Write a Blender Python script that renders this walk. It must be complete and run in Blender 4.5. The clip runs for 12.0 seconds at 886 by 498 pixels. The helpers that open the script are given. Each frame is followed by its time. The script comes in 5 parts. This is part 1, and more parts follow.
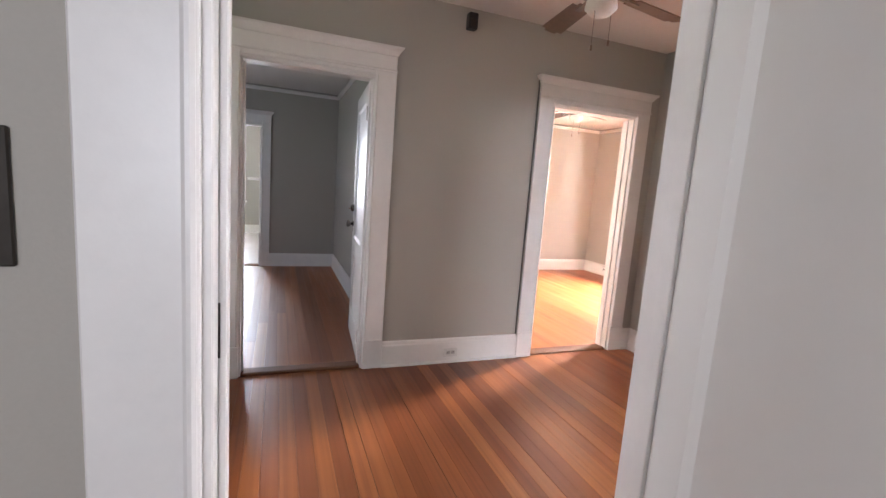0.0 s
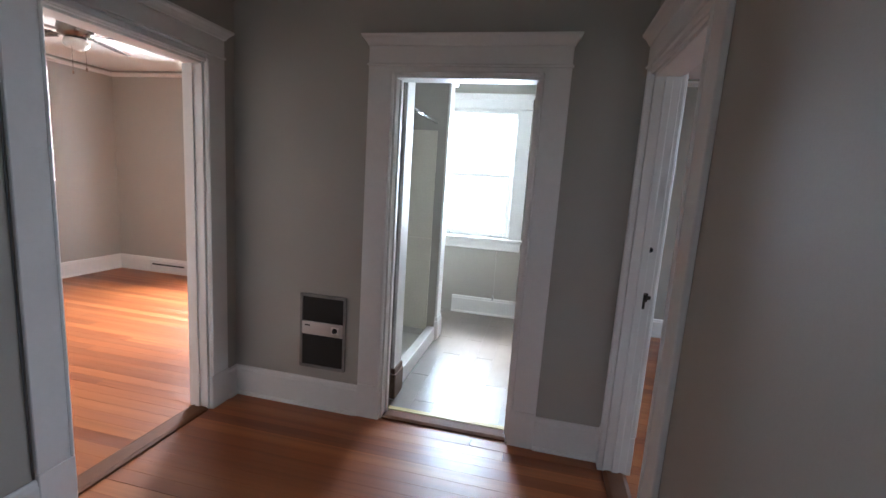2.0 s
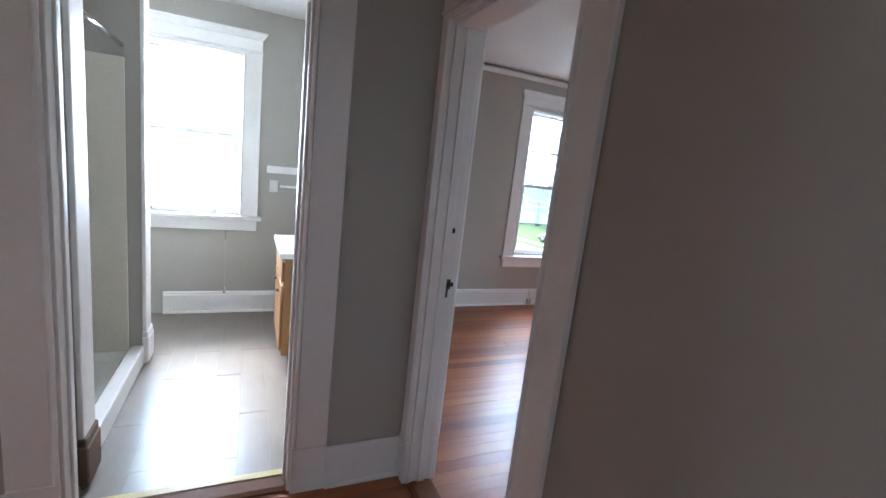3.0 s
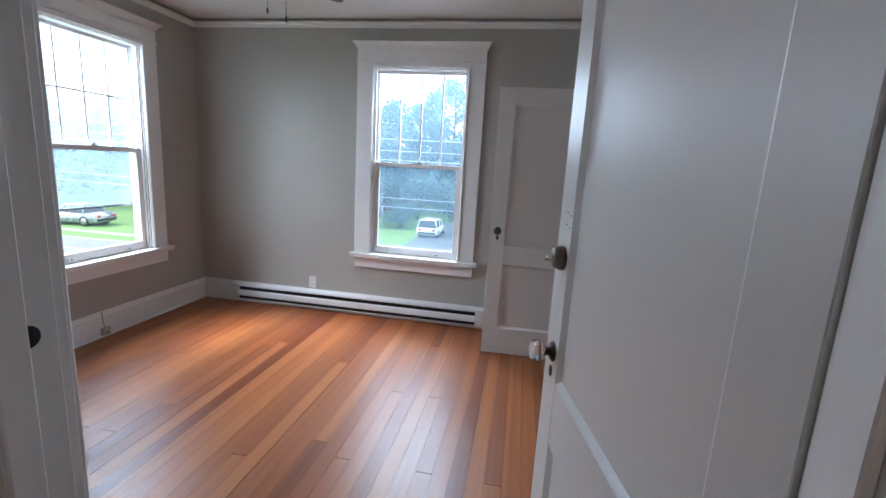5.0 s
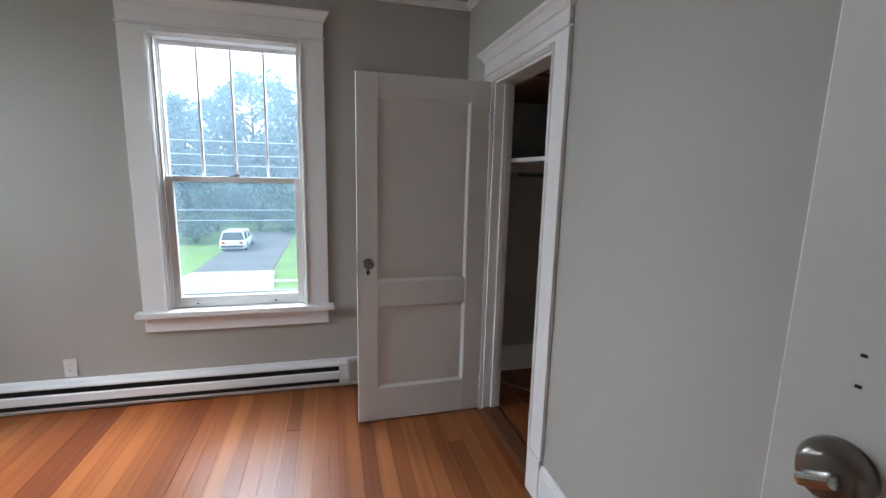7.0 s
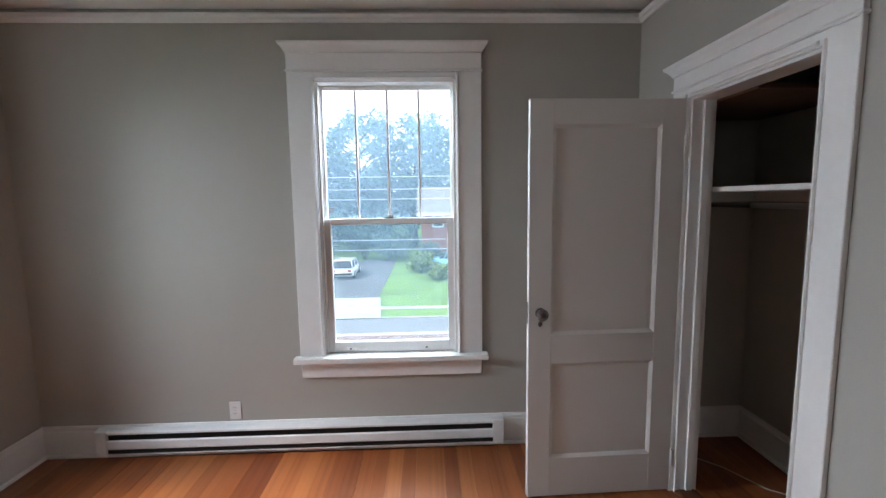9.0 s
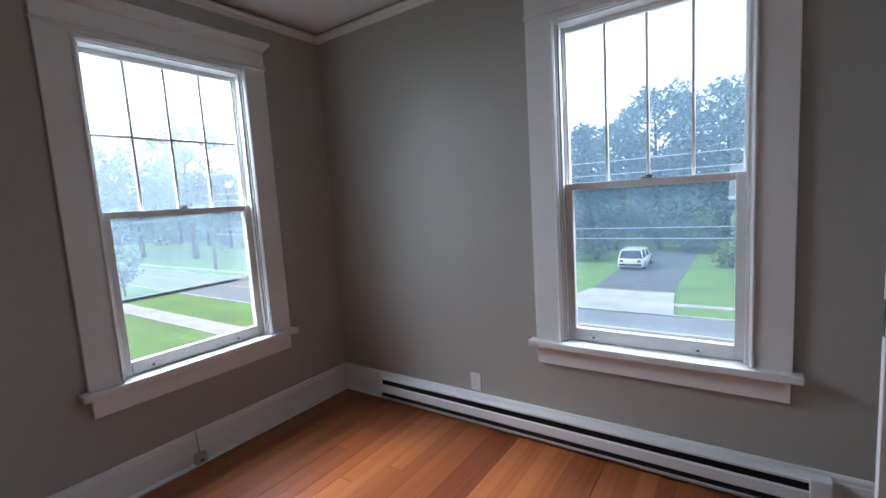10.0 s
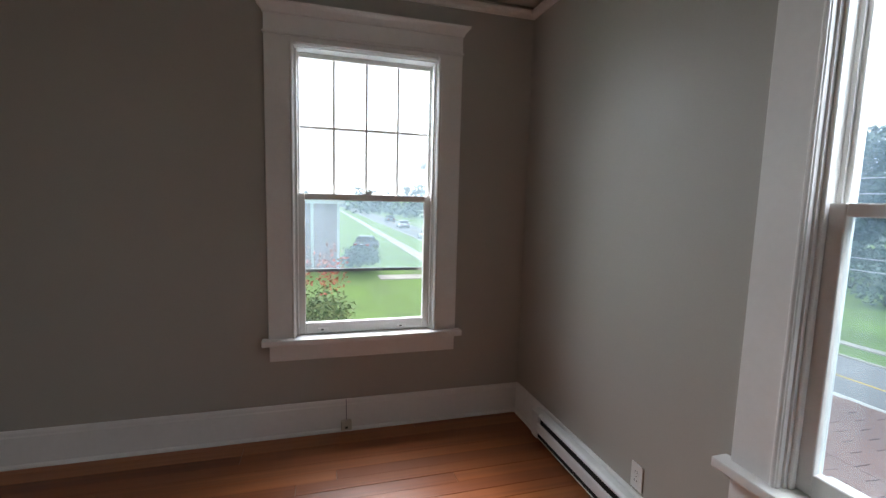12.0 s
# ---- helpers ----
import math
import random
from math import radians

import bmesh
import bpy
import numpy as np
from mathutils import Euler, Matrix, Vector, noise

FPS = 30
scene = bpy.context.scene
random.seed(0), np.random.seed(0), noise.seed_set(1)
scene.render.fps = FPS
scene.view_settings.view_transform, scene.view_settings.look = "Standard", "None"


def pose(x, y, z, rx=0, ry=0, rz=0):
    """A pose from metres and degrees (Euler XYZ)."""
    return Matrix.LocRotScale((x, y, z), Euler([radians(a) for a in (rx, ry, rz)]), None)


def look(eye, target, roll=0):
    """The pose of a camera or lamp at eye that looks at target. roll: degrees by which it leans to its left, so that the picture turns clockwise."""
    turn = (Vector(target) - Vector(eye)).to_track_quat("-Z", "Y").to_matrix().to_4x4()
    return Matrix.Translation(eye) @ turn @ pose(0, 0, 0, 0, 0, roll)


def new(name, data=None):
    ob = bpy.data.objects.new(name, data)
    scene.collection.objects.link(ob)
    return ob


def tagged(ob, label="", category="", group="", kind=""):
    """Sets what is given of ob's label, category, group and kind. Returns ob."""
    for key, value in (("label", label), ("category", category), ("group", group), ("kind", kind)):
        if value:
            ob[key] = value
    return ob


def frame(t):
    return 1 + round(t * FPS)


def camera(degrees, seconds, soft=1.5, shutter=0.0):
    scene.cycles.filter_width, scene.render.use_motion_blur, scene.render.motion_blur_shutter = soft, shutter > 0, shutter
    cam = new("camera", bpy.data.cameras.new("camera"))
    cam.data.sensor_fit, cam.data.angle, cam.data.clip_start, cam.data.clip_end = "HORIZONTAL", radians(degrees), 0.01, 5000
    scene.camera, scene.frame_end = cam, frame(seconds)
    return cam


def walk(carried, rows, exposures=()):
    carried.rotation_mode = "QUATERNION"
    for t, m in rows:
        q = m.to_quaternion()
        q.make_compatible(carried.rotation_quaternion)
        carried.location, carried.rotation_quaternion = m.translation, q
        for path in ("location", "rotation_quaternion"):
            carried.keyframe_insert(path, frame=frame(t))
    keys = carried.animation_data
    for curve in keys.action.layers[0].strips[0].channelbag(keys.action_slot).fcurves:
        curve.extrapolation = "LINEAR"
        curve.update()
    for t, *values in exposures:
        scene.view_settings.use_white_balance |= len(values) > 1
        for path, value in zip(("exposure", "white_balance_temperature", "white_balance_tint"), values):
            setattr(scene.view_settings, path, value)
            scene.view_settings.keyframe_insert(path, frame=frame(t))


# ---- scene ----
cam = camera(90.6, 12.0)
PATH = [
    (0, (5.622, -2.875, 1.368), (4.915, -4.726, 1.095), 4.2),
    (0.3, (5.498, -3.08, 1.364), (4.778, -4.924, 1.08), -0.2),
    (0.5, (5.46, -3.221, 1.37), (4.725, -5.06, 1.095), -1.8),
    (0.8, (5.397, -3.403, 1.41), (4.614, -5.224, 1.122), 0.7),
    (1, (5.357, -3.512, 1.417), (4.37, -5.228, 1.13), 4.2),
    (1.5, (5.191, -3.796, 1.507), (3.571, -4.929, 1.202), -0.9),
    (2, (4.953, -4.057, 1.525), (3.024, -4.482, 1.212), 3.8),
    (2.5, (4.692, -4.299, 1.522), (2.758, -3.937, 1.162), 4.2),
    (3, (4.336, -4.334, 1.495), (2.542, -3.521, 1.149), 6.4),
    (3.2, (4.199, -4.316, 1.527), (2.471, -3.383, 1.149), 5.6),
    (4.8, (3.201, -3.972, 1.459), (2.751, -2.059, 1.087), 4.2),
    (5, (3.126, -3.881, 1.455), (2.795, -1.944, 1.083), 3.3),
    (5.5, (2.951, -3.699, 1.466), (2.896, -1.737, 1.079), 1.4),
    (6, (2.875, -3.513, 1.492), (3.178, -1.575, 1.101), 1.5),
    (6.5, (2.83, -3.247, 1.511), (3.328, -1.342, 1.161), 1.4),
    (6.7, (2.813, -3.154, 1.5), (3.29, -1.243, 1.155), 1.5),
    (8.3, (2.465, -2.778, 1.647), (3.056, -0.89, 1.358), 0.1),
    (8.5, (2.417, -2.771, 1.614), (2.948, -0.861, 1.35), -0.4),
    (9, (2.412, -2.675, 1.57), (2.483, -0.689, 1.344), -0.8),
    (9.5, (2.486, -2.512, 1.45), (1.86, -0.622, 1.261), -3.1),
    (10, (2.576, -2.266, 1.416), (1.44, -0.635, 1.193), -3.6),
    (10.5, (2.663, -1.889, 1.404), (1.193, -0.548, 1.204), -5.0),
    (11, (2.733, -1.642, 1.43), (1.062, -0.564, 1.212), -1.5),
    (11.5, (2.731, -1.472, 1.43), (0.914, -0.673, 1.187), -0.7),
    (12, (2.661, -1.329, 1.437), (0.751, -0.779, 1.216), 1.5),
]
EXPOSURE = [
    (0.0, 3.45, 7000, 24), (0.6, 3.5, 6800, 22), (1.0, 3.4, 6200, 19), (1.5, 2.3, 6200, 14), (2.0, 1.98, 5800, 13), (2.5, 2.18, 5900, 13), (3.2, 2.1, 5750, 15), (4.8, 1.8, 5900, 14),
    (5.5, 1.3, 6200, 14), (6.5, 1.45, 6400, 14), (8.5, 1.55, 6800, 15), (9.0, 1.4, 6500, 15), (9.5, 0.9, 6300, 18), (10.2, 0.85, 6050, 17), (11.0, 0.65, 6400, 17), (12.0, 0.72, 6900, 16)]
walk(cam, [(t, look(eye, target, roll)) for t, eye, target, roll in PATH], EXPOSURE)

# ---------------------------------------------------------------- light
world = bpy.data.worlds.new("sky")
scene.world = world
world.use_nodes = True
wn = world.node_tree
sky = wn.nodes.new("ShaderNodeTexSky")
sky.sky_type = "NISHITA"
sky.sun_disc = False
sky.sun_elevation = radians(48)
sky.sun_rotation = radians(252)
sky.dust_density = 1.5
sky.ozone_density = 1.0
wn.nodes["Background"].inputs[1].default_value = 0.15
# thin white overcast in front of the blue
veil = wn.nodes.new("ShaderNodeMix")
veil.data_type = "RGBA"
veil.inputs[0].default_value = 0.7
veil.inputs[7].default_value = (8.4, 9.0, 9.8, 1)
wn.links.new(sky.outputs[0], veil.inputs[6])
wn.links.new(veil.outputs[2], wn.nodes["Background"].inputs[0])


def lamp_area(name, m, sx, sy, watts, color, spread=180):
    d = bpy.data.lights.new(name, "AREA")
    d.shape, d.size, d.size_y, d.energy, d.color = "RECTANGLE", sx, sy, watts, color
    d.spread = radians(spread)
    ob = new(name, d)
    ob.matrix_world = m
    return ob


sun_data = bpy.data.lights.new("sun", "SUN")
sun_data.energy, sun_data.angle, sun_data.color = 1.9, radians(14), (1.0, 0.95, 0.88)
sun = new("sun", sun_data)
sun.matrix_world = look((-22.0, -7.0, 24.0), (0, 0, 0))

W1C, W2C, WBC, WW = 2.18, -1.04, -4.83, 0.84
DAY = (0.76, 0.89, 1.0)
WARM = (1.0, 0.97, 0.94)
# skylight just outside the window openings, leaning down as the sky stands above the horizon; the last three stand at
# unseen openings


def opening_light(x, y, z, facing, watts, color, width=1.0, height=1.5, tilt=30):
    """A daylight lamp at an opening, shining towards the compass turn 'facing' (degrees from +x)."""
    fx, fy, fz = math.cos(radians(facing)) * math.cos(radians(tilt)), math.sin(radians(facing)) * math.cos(radians(tilt)), -math.sin(radians(tilt))
    lamp_area("opening_light", look((x, y, z), (x + fx, y + fy, z + fz)), width, height, watts, color)


opening_light(W1C, 0.90, 2.40, -90, 64.0, DAY, 1.4, 1.3, 40)
opening_light(-0.90, W2C, 2.42, 0, 104.0, DAY, 1.4, 1.3, 40)
opening_light(-0.72, WBC, 1.85, 0, 180, (0.84, 0.93, 1.0), 2.0, 2.2, 12)
opening_light(-0.66, -7.72, 1.92, 0, 175, WARM, tilt=20)
opening_light(6.9, -14.85, 1.6, 90, 135, DAY, 2.0, 2.2, 4)
# small lamps inside unseen openings, added to brighten dark room, stairs and start room
opening_light(8.16, -8.4, 1.8, 180, 1.6, (0.55, 0.76, 1.0), 0.36, 0.56, 10)
opening_light(8.16, -4.35, 1.7, 180, 1.4, DAY, 0.46, 0.76, 10)
opening_light(5.95, -1.13, 1.50, -90, 3.0, DAY, 0.74, 1.2, 10)

# ---------------------------------------------------------------- materials


def nodes_of(name):
    m = bpy.data.materials.new(name)
    m.use_nodes = True
    nt = m.node_tree
    return m, nt, nt.nodes["Principled BSDF"], nt.nodes.new, nt.links.new


def mix_color(nt, fac, a, b, mode="MIX"):
    n = nt.nodes.new("ShaderNodeMix")
    n.data_type, n.blend_type = "RGBA", mode
    for sock, v in ((n.inputs[0], fac), (n.inputs[6], a), (n.inputs[7], b)):
        if hasattr(v, "is_output"):
            nt.links.new(v, sock)
        elif isinstance(v, (int, float)):
            sock.default_value = v
        else:
            sock.default_value = (*v, 1) if len(v) == 3 else v
    return n.outputs[2]


def noise_out(nt, scale, detail=4.0, rough=0.55, stretch=None):
    geo = nt.nodes.new("ShaderNodeNewGeometry")
    src = geo.outputs["Position"]
    if stretch:
        mp = nt.nodes.new("ShaderNodeMapping")
        mp.inputs["Scale"].default_value = stretch
        nt.links.new(src, mp.inputs["Vector"])
        src = mp.outputs[0]
    n = nt.nodes.new("ShaderNodeTexNoise")
    n.inputs["Scale"].default_value, n.inputs["Detail"].default_value, n.inputs["Roughness"].default_value = scale, detail, rough
    nt.links.new(src, n.inputs["Vector"])
    return n.outputs["Fac"]


def ramp(nt, fac, stops):
    r = nt.nodes.new("ShaderNodeValToRGB")
    while len(r.color_ramp.elements) < len(stops):
        r.color_ramp.elements.new(0.5)
    for e, (p, c) in zip(r.color_ramp.elements, stops):
        e.position, e.color = p, ((*c, 1) if len(c) == 3 else c)
    nt.links.new(fac, r.inputs[0])
    return r.outputs[0]


def surface(name, color, rough=0.6, metal=0.0, big=1.2, small=60.0, vary=0.08, bump=0.03, stretch=None, coat=0.0, dist=0.002, rough_vary=0.1):
    """A plain surface with uneven tone at two scales, uneven gloss and fine relief."""
    m, nt, b, add, link = nodes_of(name)
    n1, n2 = noise_out(nt, big, 3.0), noise_out(nt, small, 4.0, 0.6, stretch)
    lo = tuple(c * (1 - vary) for c in color)
    hi = tuple(min(1.0, c * (1 + vary)) for c in color)
    c1 = ramp(nt, n1, [(0.3, lo), (0.7, hi)])
    c2 = ramp(nt, n2, [(0.3, (1 - vary,) * 3), (0.7, (1.0,) * 3)])
    link(mix_color(nt, 1.0, c1, c2, "MULTIPLY"), b.inputs["Base Color"])
    r = ramp(nt, n1, [(0.3, (max(0, rough - rough_vary),) * 3), (0.7, (min(1, rough + rough_vary),) * 3)])
    link(r, b.inputs["Roughness"])
    b.inputs["Metallic"].default_value = metal
    b.inputs["Coat Weight"].default_value = coat
    if bump:
        bp = add("ShaderNodeBump")
        bp.inputs["Strength"].default_value, bp.inputs["Distance"].default_value = min(1.0, bump * 10), dist
        link(n2, bp.inputs["Height"])
        link(bp.outputs[0], b.inputs["Normal"])
    return m


def plank_wood(name, island):
    """Varnished fir strips: board-to-board tone, grain along y, dark streaks and worn varnish."""
    m, nt, b, add, link = nodes_of(name)
    if island:
        rnd = add("ShaderNodeNewGeometry").outputs["Random Per Island"]
    else:
        rnd = add("ShaderNodeObjectInfo").outputs["Random"]
    geo = add("ShaderNodeNewGeometry")
    shift = add("ShaderNodeVectorMath")
    shift.operation = "MULTIPLY_ADD"
    comb = add("ShaderNodeCombineXYZ")
    link(rnd, comb.inputs[0])
    link(rnd, comb.inputs[1])
    shift.inputs[1].default_value = (7.0, 31.0, 3.0)
    link(comb.outputs[0], shift.inputs[0])
    link(geo.outputs["Position"], shift.inputs[2])
    mp = add("ShaderNodeMapping")
    mp.inputs["Scale"].default_value = (1.0, 0.008, 1.0)
    link(shift.outputs[0], mp.inputs["Vector"])
    grain = add("ShaderNodeTexNoise")
    grain.inputs["Scale"].default_value, grain.inputs["Detail"].default_value = 38.0, 3.0
    link(mp.outputs[0], grain.inputs["Vector"])
    tone = ramp(nt, rnd, [(0.0, (0.165, 0.042, 0.014)), (0.25, (0.228, 0.064, 0.020)), (0.6, (0.288, 0.087, 0.027)), (0.9, (0.372, 0.128, 0.042)), (1.0, (0.190, 0.050, 0.016))])
    streak = ramp(nt, grain.outputs["Fac"], [(0.28, (0.66, 0.61, 0.57)), (0.46, (0.93, 0.91, 0.89)), (0.70, (1.12, 1.12, 1.09))])
    c = mix_color(nt, 0.88, tone, streak, "MULTIPLY")
    wear = noise_out(nt, 1.6, 4.0, 0.55, (1.0, 0.12, 1.0))
    c = mix_color(nt, ramp(nt, wear, [(0.42, (0, 0, 0)), (0.72, (0.30, 0.30, 0.30))]), c, (0.35, 0.125, 0.038))
    link(c, b.inputs["Base Color"])
    fine = noise_out(nt, 14.0, 4.0, 0.55, (1.0, 0.06, 1.0))
    link(ramp(nt, fine, [(0.3, (0.29,) * 3), (0.75, (0.44,) * 3)]), b.inputs["Roughness"])
    b.inputs["Specular IOR Level"].default_value = 0.5
    bp = add("ShaderNodeBump")
    bp.inputs["Strength"].default_value, bp.inputs["Distance"].default_value = 0.06, 0.0006
    link(grain.outputs["Fac"], bp.inputs["Height"])
    link(bp.outputs[0], b.inputs["Normal"])
    return m


def pane_glass(name, dust, tint=(0.62, 0.80, 0.92)):
    """Thin window glass, let through almost unbent, with a film of dust that catches the light."""
    m, nt, b, add, link = nodes_of(name)
    nt.nodes.remove(b)
    out = nt.nodes["Material Output"]
    clear, gloss, film = add("ShaderNodeBsdfTransparent"), add("ShaderNodeBsdfGlossy"), add("ShaderNodeBsdfTranslucent")
    clear.inputs[0].default_value = (0.93, 0.97, 0.98, 1)
    gloss.inputs["Roughness"].default_value = 0.03
    film.inputs[0].default_value = (*tint, 1)
    weight = add("ShaderNodeLayerWeight")
    weight.inputs[0].default_value = 0.5
    fres = add("ShaderNodeValToRGB")
    for e, (p, v) in zip(fres.color_ramp.elements, ((0.35, 0.03), (1.0, 0.75))):
        e.position, e.color = p, (v, v, v, 1)
    fres.color_ramp.interpolation = "EASE"
    link(weight.outputs["Facing"], fres.inputs[0])
    dirt = ramp(nt, noise_out(nt, 5.0, 6.0, 0.7, (1.0, 1.0, 0.35)), [(0.3, (dust * 0.75,) * 3), (0.75, (dust * 1.25,) * 3)])
    m1, m2 = add("ShaderNodeMixShader"), add("ShaderNodeMixShader")
    link(dirt, m1.inputs[0])
    link(clear.outputs[0], m1.inputs[1])
    link(film.outputs[0], m1.inputs[2])
    link(fres.outputs[0], m2.inputs[0])
    link(m1.outputs[0], m2.inputs[1])
    link(gloss.outputs[0], m2.inputs[2])
    link(m2.outputs[0], out.inputs[0])
    return m


def leafy(name, dark, light):
    m, nt, b, add, link = nodes_of(name)
    rnd = add("ShaderNodeNewGeometry").outputs["Random Per Island"]
    c = ramp(nt, rnd, [(0.0, dark), (0.6, tuple((a + b2) / 2 for a, b2 in zip(dark, light))), (1.0, light)])
    link(c, b.inputs["Base Color"])
    b.inputs["Roughness"].default_value = 0.55
    b.inputs["Subsurface Weight"].default_value = 0.0
    return m


M = {}
M["wall"] = surface("greige_wall_paint", (0.40, 0.379, 0.334), 0.62, big=0.8, small=140, vary=0.035, bump=0.03, dist=0.0012)
M["ceiling"] = surface("white_ceiling_paint", (0.74, 0.72, 0.69), 0.85, big=0.7, small=45, vary=0.04, bump=0.06, dist=0.003)
M["trim"] = surface("white_trim_paint", (0.78, 0.765, 0.74), 0.38, big=2.5, small=35, vary=0.035, bump=0.02, dist=0.0015)
M["door"] = surface("white_door_enamel", (0.67, 0.655, 0.62), 0.38, big=0.5, small=26, vary=0.006, bump=0.03, dist=0.0012, stretch=(1, 1, 0.5), rough_vary=0.0)
M["plank"] = plank_wood("fir_plank", False)
M["plank_joined"] = plank_wood("fir_plank_joined", True)
M["subfloor"] = surface("dark_joint", (0.035, 0.018, 0.010), 0.9)
M["threshold"] = surface("worn_oak_threshold", (0.15, 0.062, 0.030), 0.6, small=40, vary=0.2, stretch=(0.3, 0.3, 1))
M["threshold"].node_tree.nodes["Principled BSDF"].inputs["Specular IOR Level"].default_value = 0.15
M["chrome"] = surface("chrome", (0.75, 0.75, 0.74), 0.16, 1.0, bump=0)
M["nickel"] = surface("aged_nickel", (0.24, 0.215, 0.19), 0.32, 1.0, vary=0.15)
M["bronze"] = surface("dark_bronze", (0.042, 0.034, 0.028), 0.42, 0.45, vary=0.2)
M["black"] = surface("black_plastic", (0.012, 0.010, 0.010), 0.45)
# near-black for the shade inside holes and slots, put on solid pieces
M["hole"] = surface("recess_shade_black", (0.008, 0.007, 0.006), 0.9)
M["plate"] = surface("white_plastic", (0.72, 0.71, 0.68), 0.35, bump=0.01)
M["heater_metal"] = surface("white_enamelled_steel", (0.70, 0.70, 0.69), 0.4, big=3, vary=0.05, bump=0.01)
M["steel"] = surface("brushed_steel", (0.50, 0.49, 0.47), 0.34, 0.9, small=80, stretch=(0.1, 0.1, 1))
M["grey_frame"] = surface("dull_grey_steel", (0.27, 0.265, 0.25), 0.42, 0.6, big=6, small=60, vary=0.25)
M["grille"] = surface("dark_wire_grille", (0.030, 0.027, 0.025), 0.6, 0.3)
M["glass"] = pane_glass("window_glass", 0.044, (0.50, 0.74, 0.95))
# pale film put in to wash out the bathroom view as glare does
M["glass_bath"] = pane_glass("glare_veiled_bathroom_glass", 0.05, (0.80, 0.84, 0.86))
M["storm_glass"] = pane_glass("storm_window_glass", 0.040, (0.50, 0.74, 0.95))
M["glass_dusty"] = pane_glass("window_glass_clean", 0.008)
M["glass_hazy"] = pane_glass("hazy_west_glass", 0.060, (0.66, 0.80, 0.92))
M["closet_wood"] = surface("raw_closet_wood", (0.13, 0.06, 0.03), 0.7, small=25, vary=0.25, stretch=(1, 0.1, 1))
M["rod"] = surface("steel_rod", (0.55, 0.55, 0.53), 0.3, 1.0, bump=0)
M["vinyl"] = surface("grey_brown_vinyl_floor", (0.215, 0.180, 0.150), 0.31, big=4, small=30, vary=0.09, bump=0.015, rough_vary=0.0, stretch=(0.15, 1, 1))
M["tub"] = surface("white_tub_enamel", (0.78, 0.77, 0.73), 0.15, bump=0)
M["surround"] = surface("cream_shower_panel", (0.70, 0.67, 0.57), 0.5, bump=0, rough_vary=0.02)
M["oak"] = surface("honey_oak", (0.45, 0.24, 0.10), 0.4, small=30, vary=0.2, stretch=(1, 1, 0.08))
M["counter"] = surface("cultured_marble", (0.78, 0.77, 0.74), 0.2, bump=0)
M["brown_trim"] = surface("stripped_brown_wood", (0.16, 0.10, 0.07), 0.6, vary=0.25)
M["yellow_tape"] = surface("yellow_edge_strip", (0.50, 0.39, 0.15), 0.5)
M["fan_brown"] = surface("fan_blade_walnut", (0.20, 0.13, 0.085), 0.35, small=30, vary=0.2)
M["fan_dark"] = surface("fan_blade_dark", (0.09, 0.07, 0.055), 0.5, vary=0.2)
M["frost"] = surface("frosted_glass", (0.85, 0.84, 0.80), 0.3, bump=0)
M["cable"] = surface("grey_cable", (0.10, 0.10, 0.10), 0.5)
M["cap_wood"] = surface("dark_stained_cap", (0.035, 0.020, 0.014), 0.35, vary=0.2)
M["carpet"] = surface("grey_stair_tread", (0.20, 0.17, 0.14), 0.85, small=120, vary=0.2, bump=0.1)
M["grass"] = surface("lawn", (0.140, 0.250, 0.055), 0.9, big=0.35, small=9.0, vary=0.25, bump=0.08, dist=0.03)
M["asphalt"] = surface("asphalt", (0.21, 0.215, 0.225), 0.85, big=0.3, small=25, vary=0.15, bump=0.05, dist=0.01)
M["drive"] = surface("dark_driveway_asphalt", (0.115, 0.118, 0.125), 0.85, big=0.5, small=25, vary=0.2, bump=0.05, dist=0.01)
M["concrete"] = surface("pale_concrete", (0.43, 0.41, 0.37), 0.85, big=0.9, small=20, vary=0.22, bump=0.05, dist=0.01)
M["yellow_paint"] = surface("road_paint", (0.55, 0.38, 0.08), 0.7, small=30, vary=0.2)
M["shingle"] = surface("red_brown_shingle", (0.22, 0.125, 0.105), 0.9, big=1.5, small=60, vary=0.25, bump=0.08)
M["siding"] = surface("white_siding", (0.62, 0.62, 0.60), 0.7)
M["mauve"] = surface("mauve_siding", (0.34, 0.26, 0.28), 0.8, small=8, vary=0.12, stretch=(0.2, 0.2, 3))
M["brick"] = surface("red_brick_wall", (0.26, 0.105, 0.075), 0.85, big=1.0, small=14, vary=0.25, bump=0.05)
M["roof"] = surface("grey_roof", (0.16, 0.155, 0.16), 0.9, small=12, vary=0.25)
M["bark"] = surface("bark", (0.085, 0.065, 0.05), 0.9, small=14, vary=0.3, bump=0.1)
M["jack_plastic"] = surface("aged_beige_plastic", (0.52, 0.47, 0.38), 0.45, bump=0)
# bluish, paler leaf tones carry the haze in their colour, far ones most
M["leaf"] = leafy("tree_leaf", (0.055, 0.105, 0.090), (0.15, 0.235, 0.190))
M["leaf_far"] = leafy("haze_tinted_far_leaf", (0.085, 0.140, 0.140), (0.170, 0.240, 0.235))
M["leaf_light"] = leafy("shrub_leaf", (0.08, 0.15, 0.03), (0.27, 0.34, 0.10))
M["leaf_red"] = leafy("red_flower", (0.50, 0.05, 0.03), (0.62, 0.16, 0.08))
M["car_white"] = surface("white_car_paint", (0.75, 0.75, 0.75), 0.2, bump=0, coat=0.5)
M["car_silver"] = surface("silver_car_paint", (0.42, 0.43, 0.45), 0.25, 0.4, bump=0, coat=0.5)
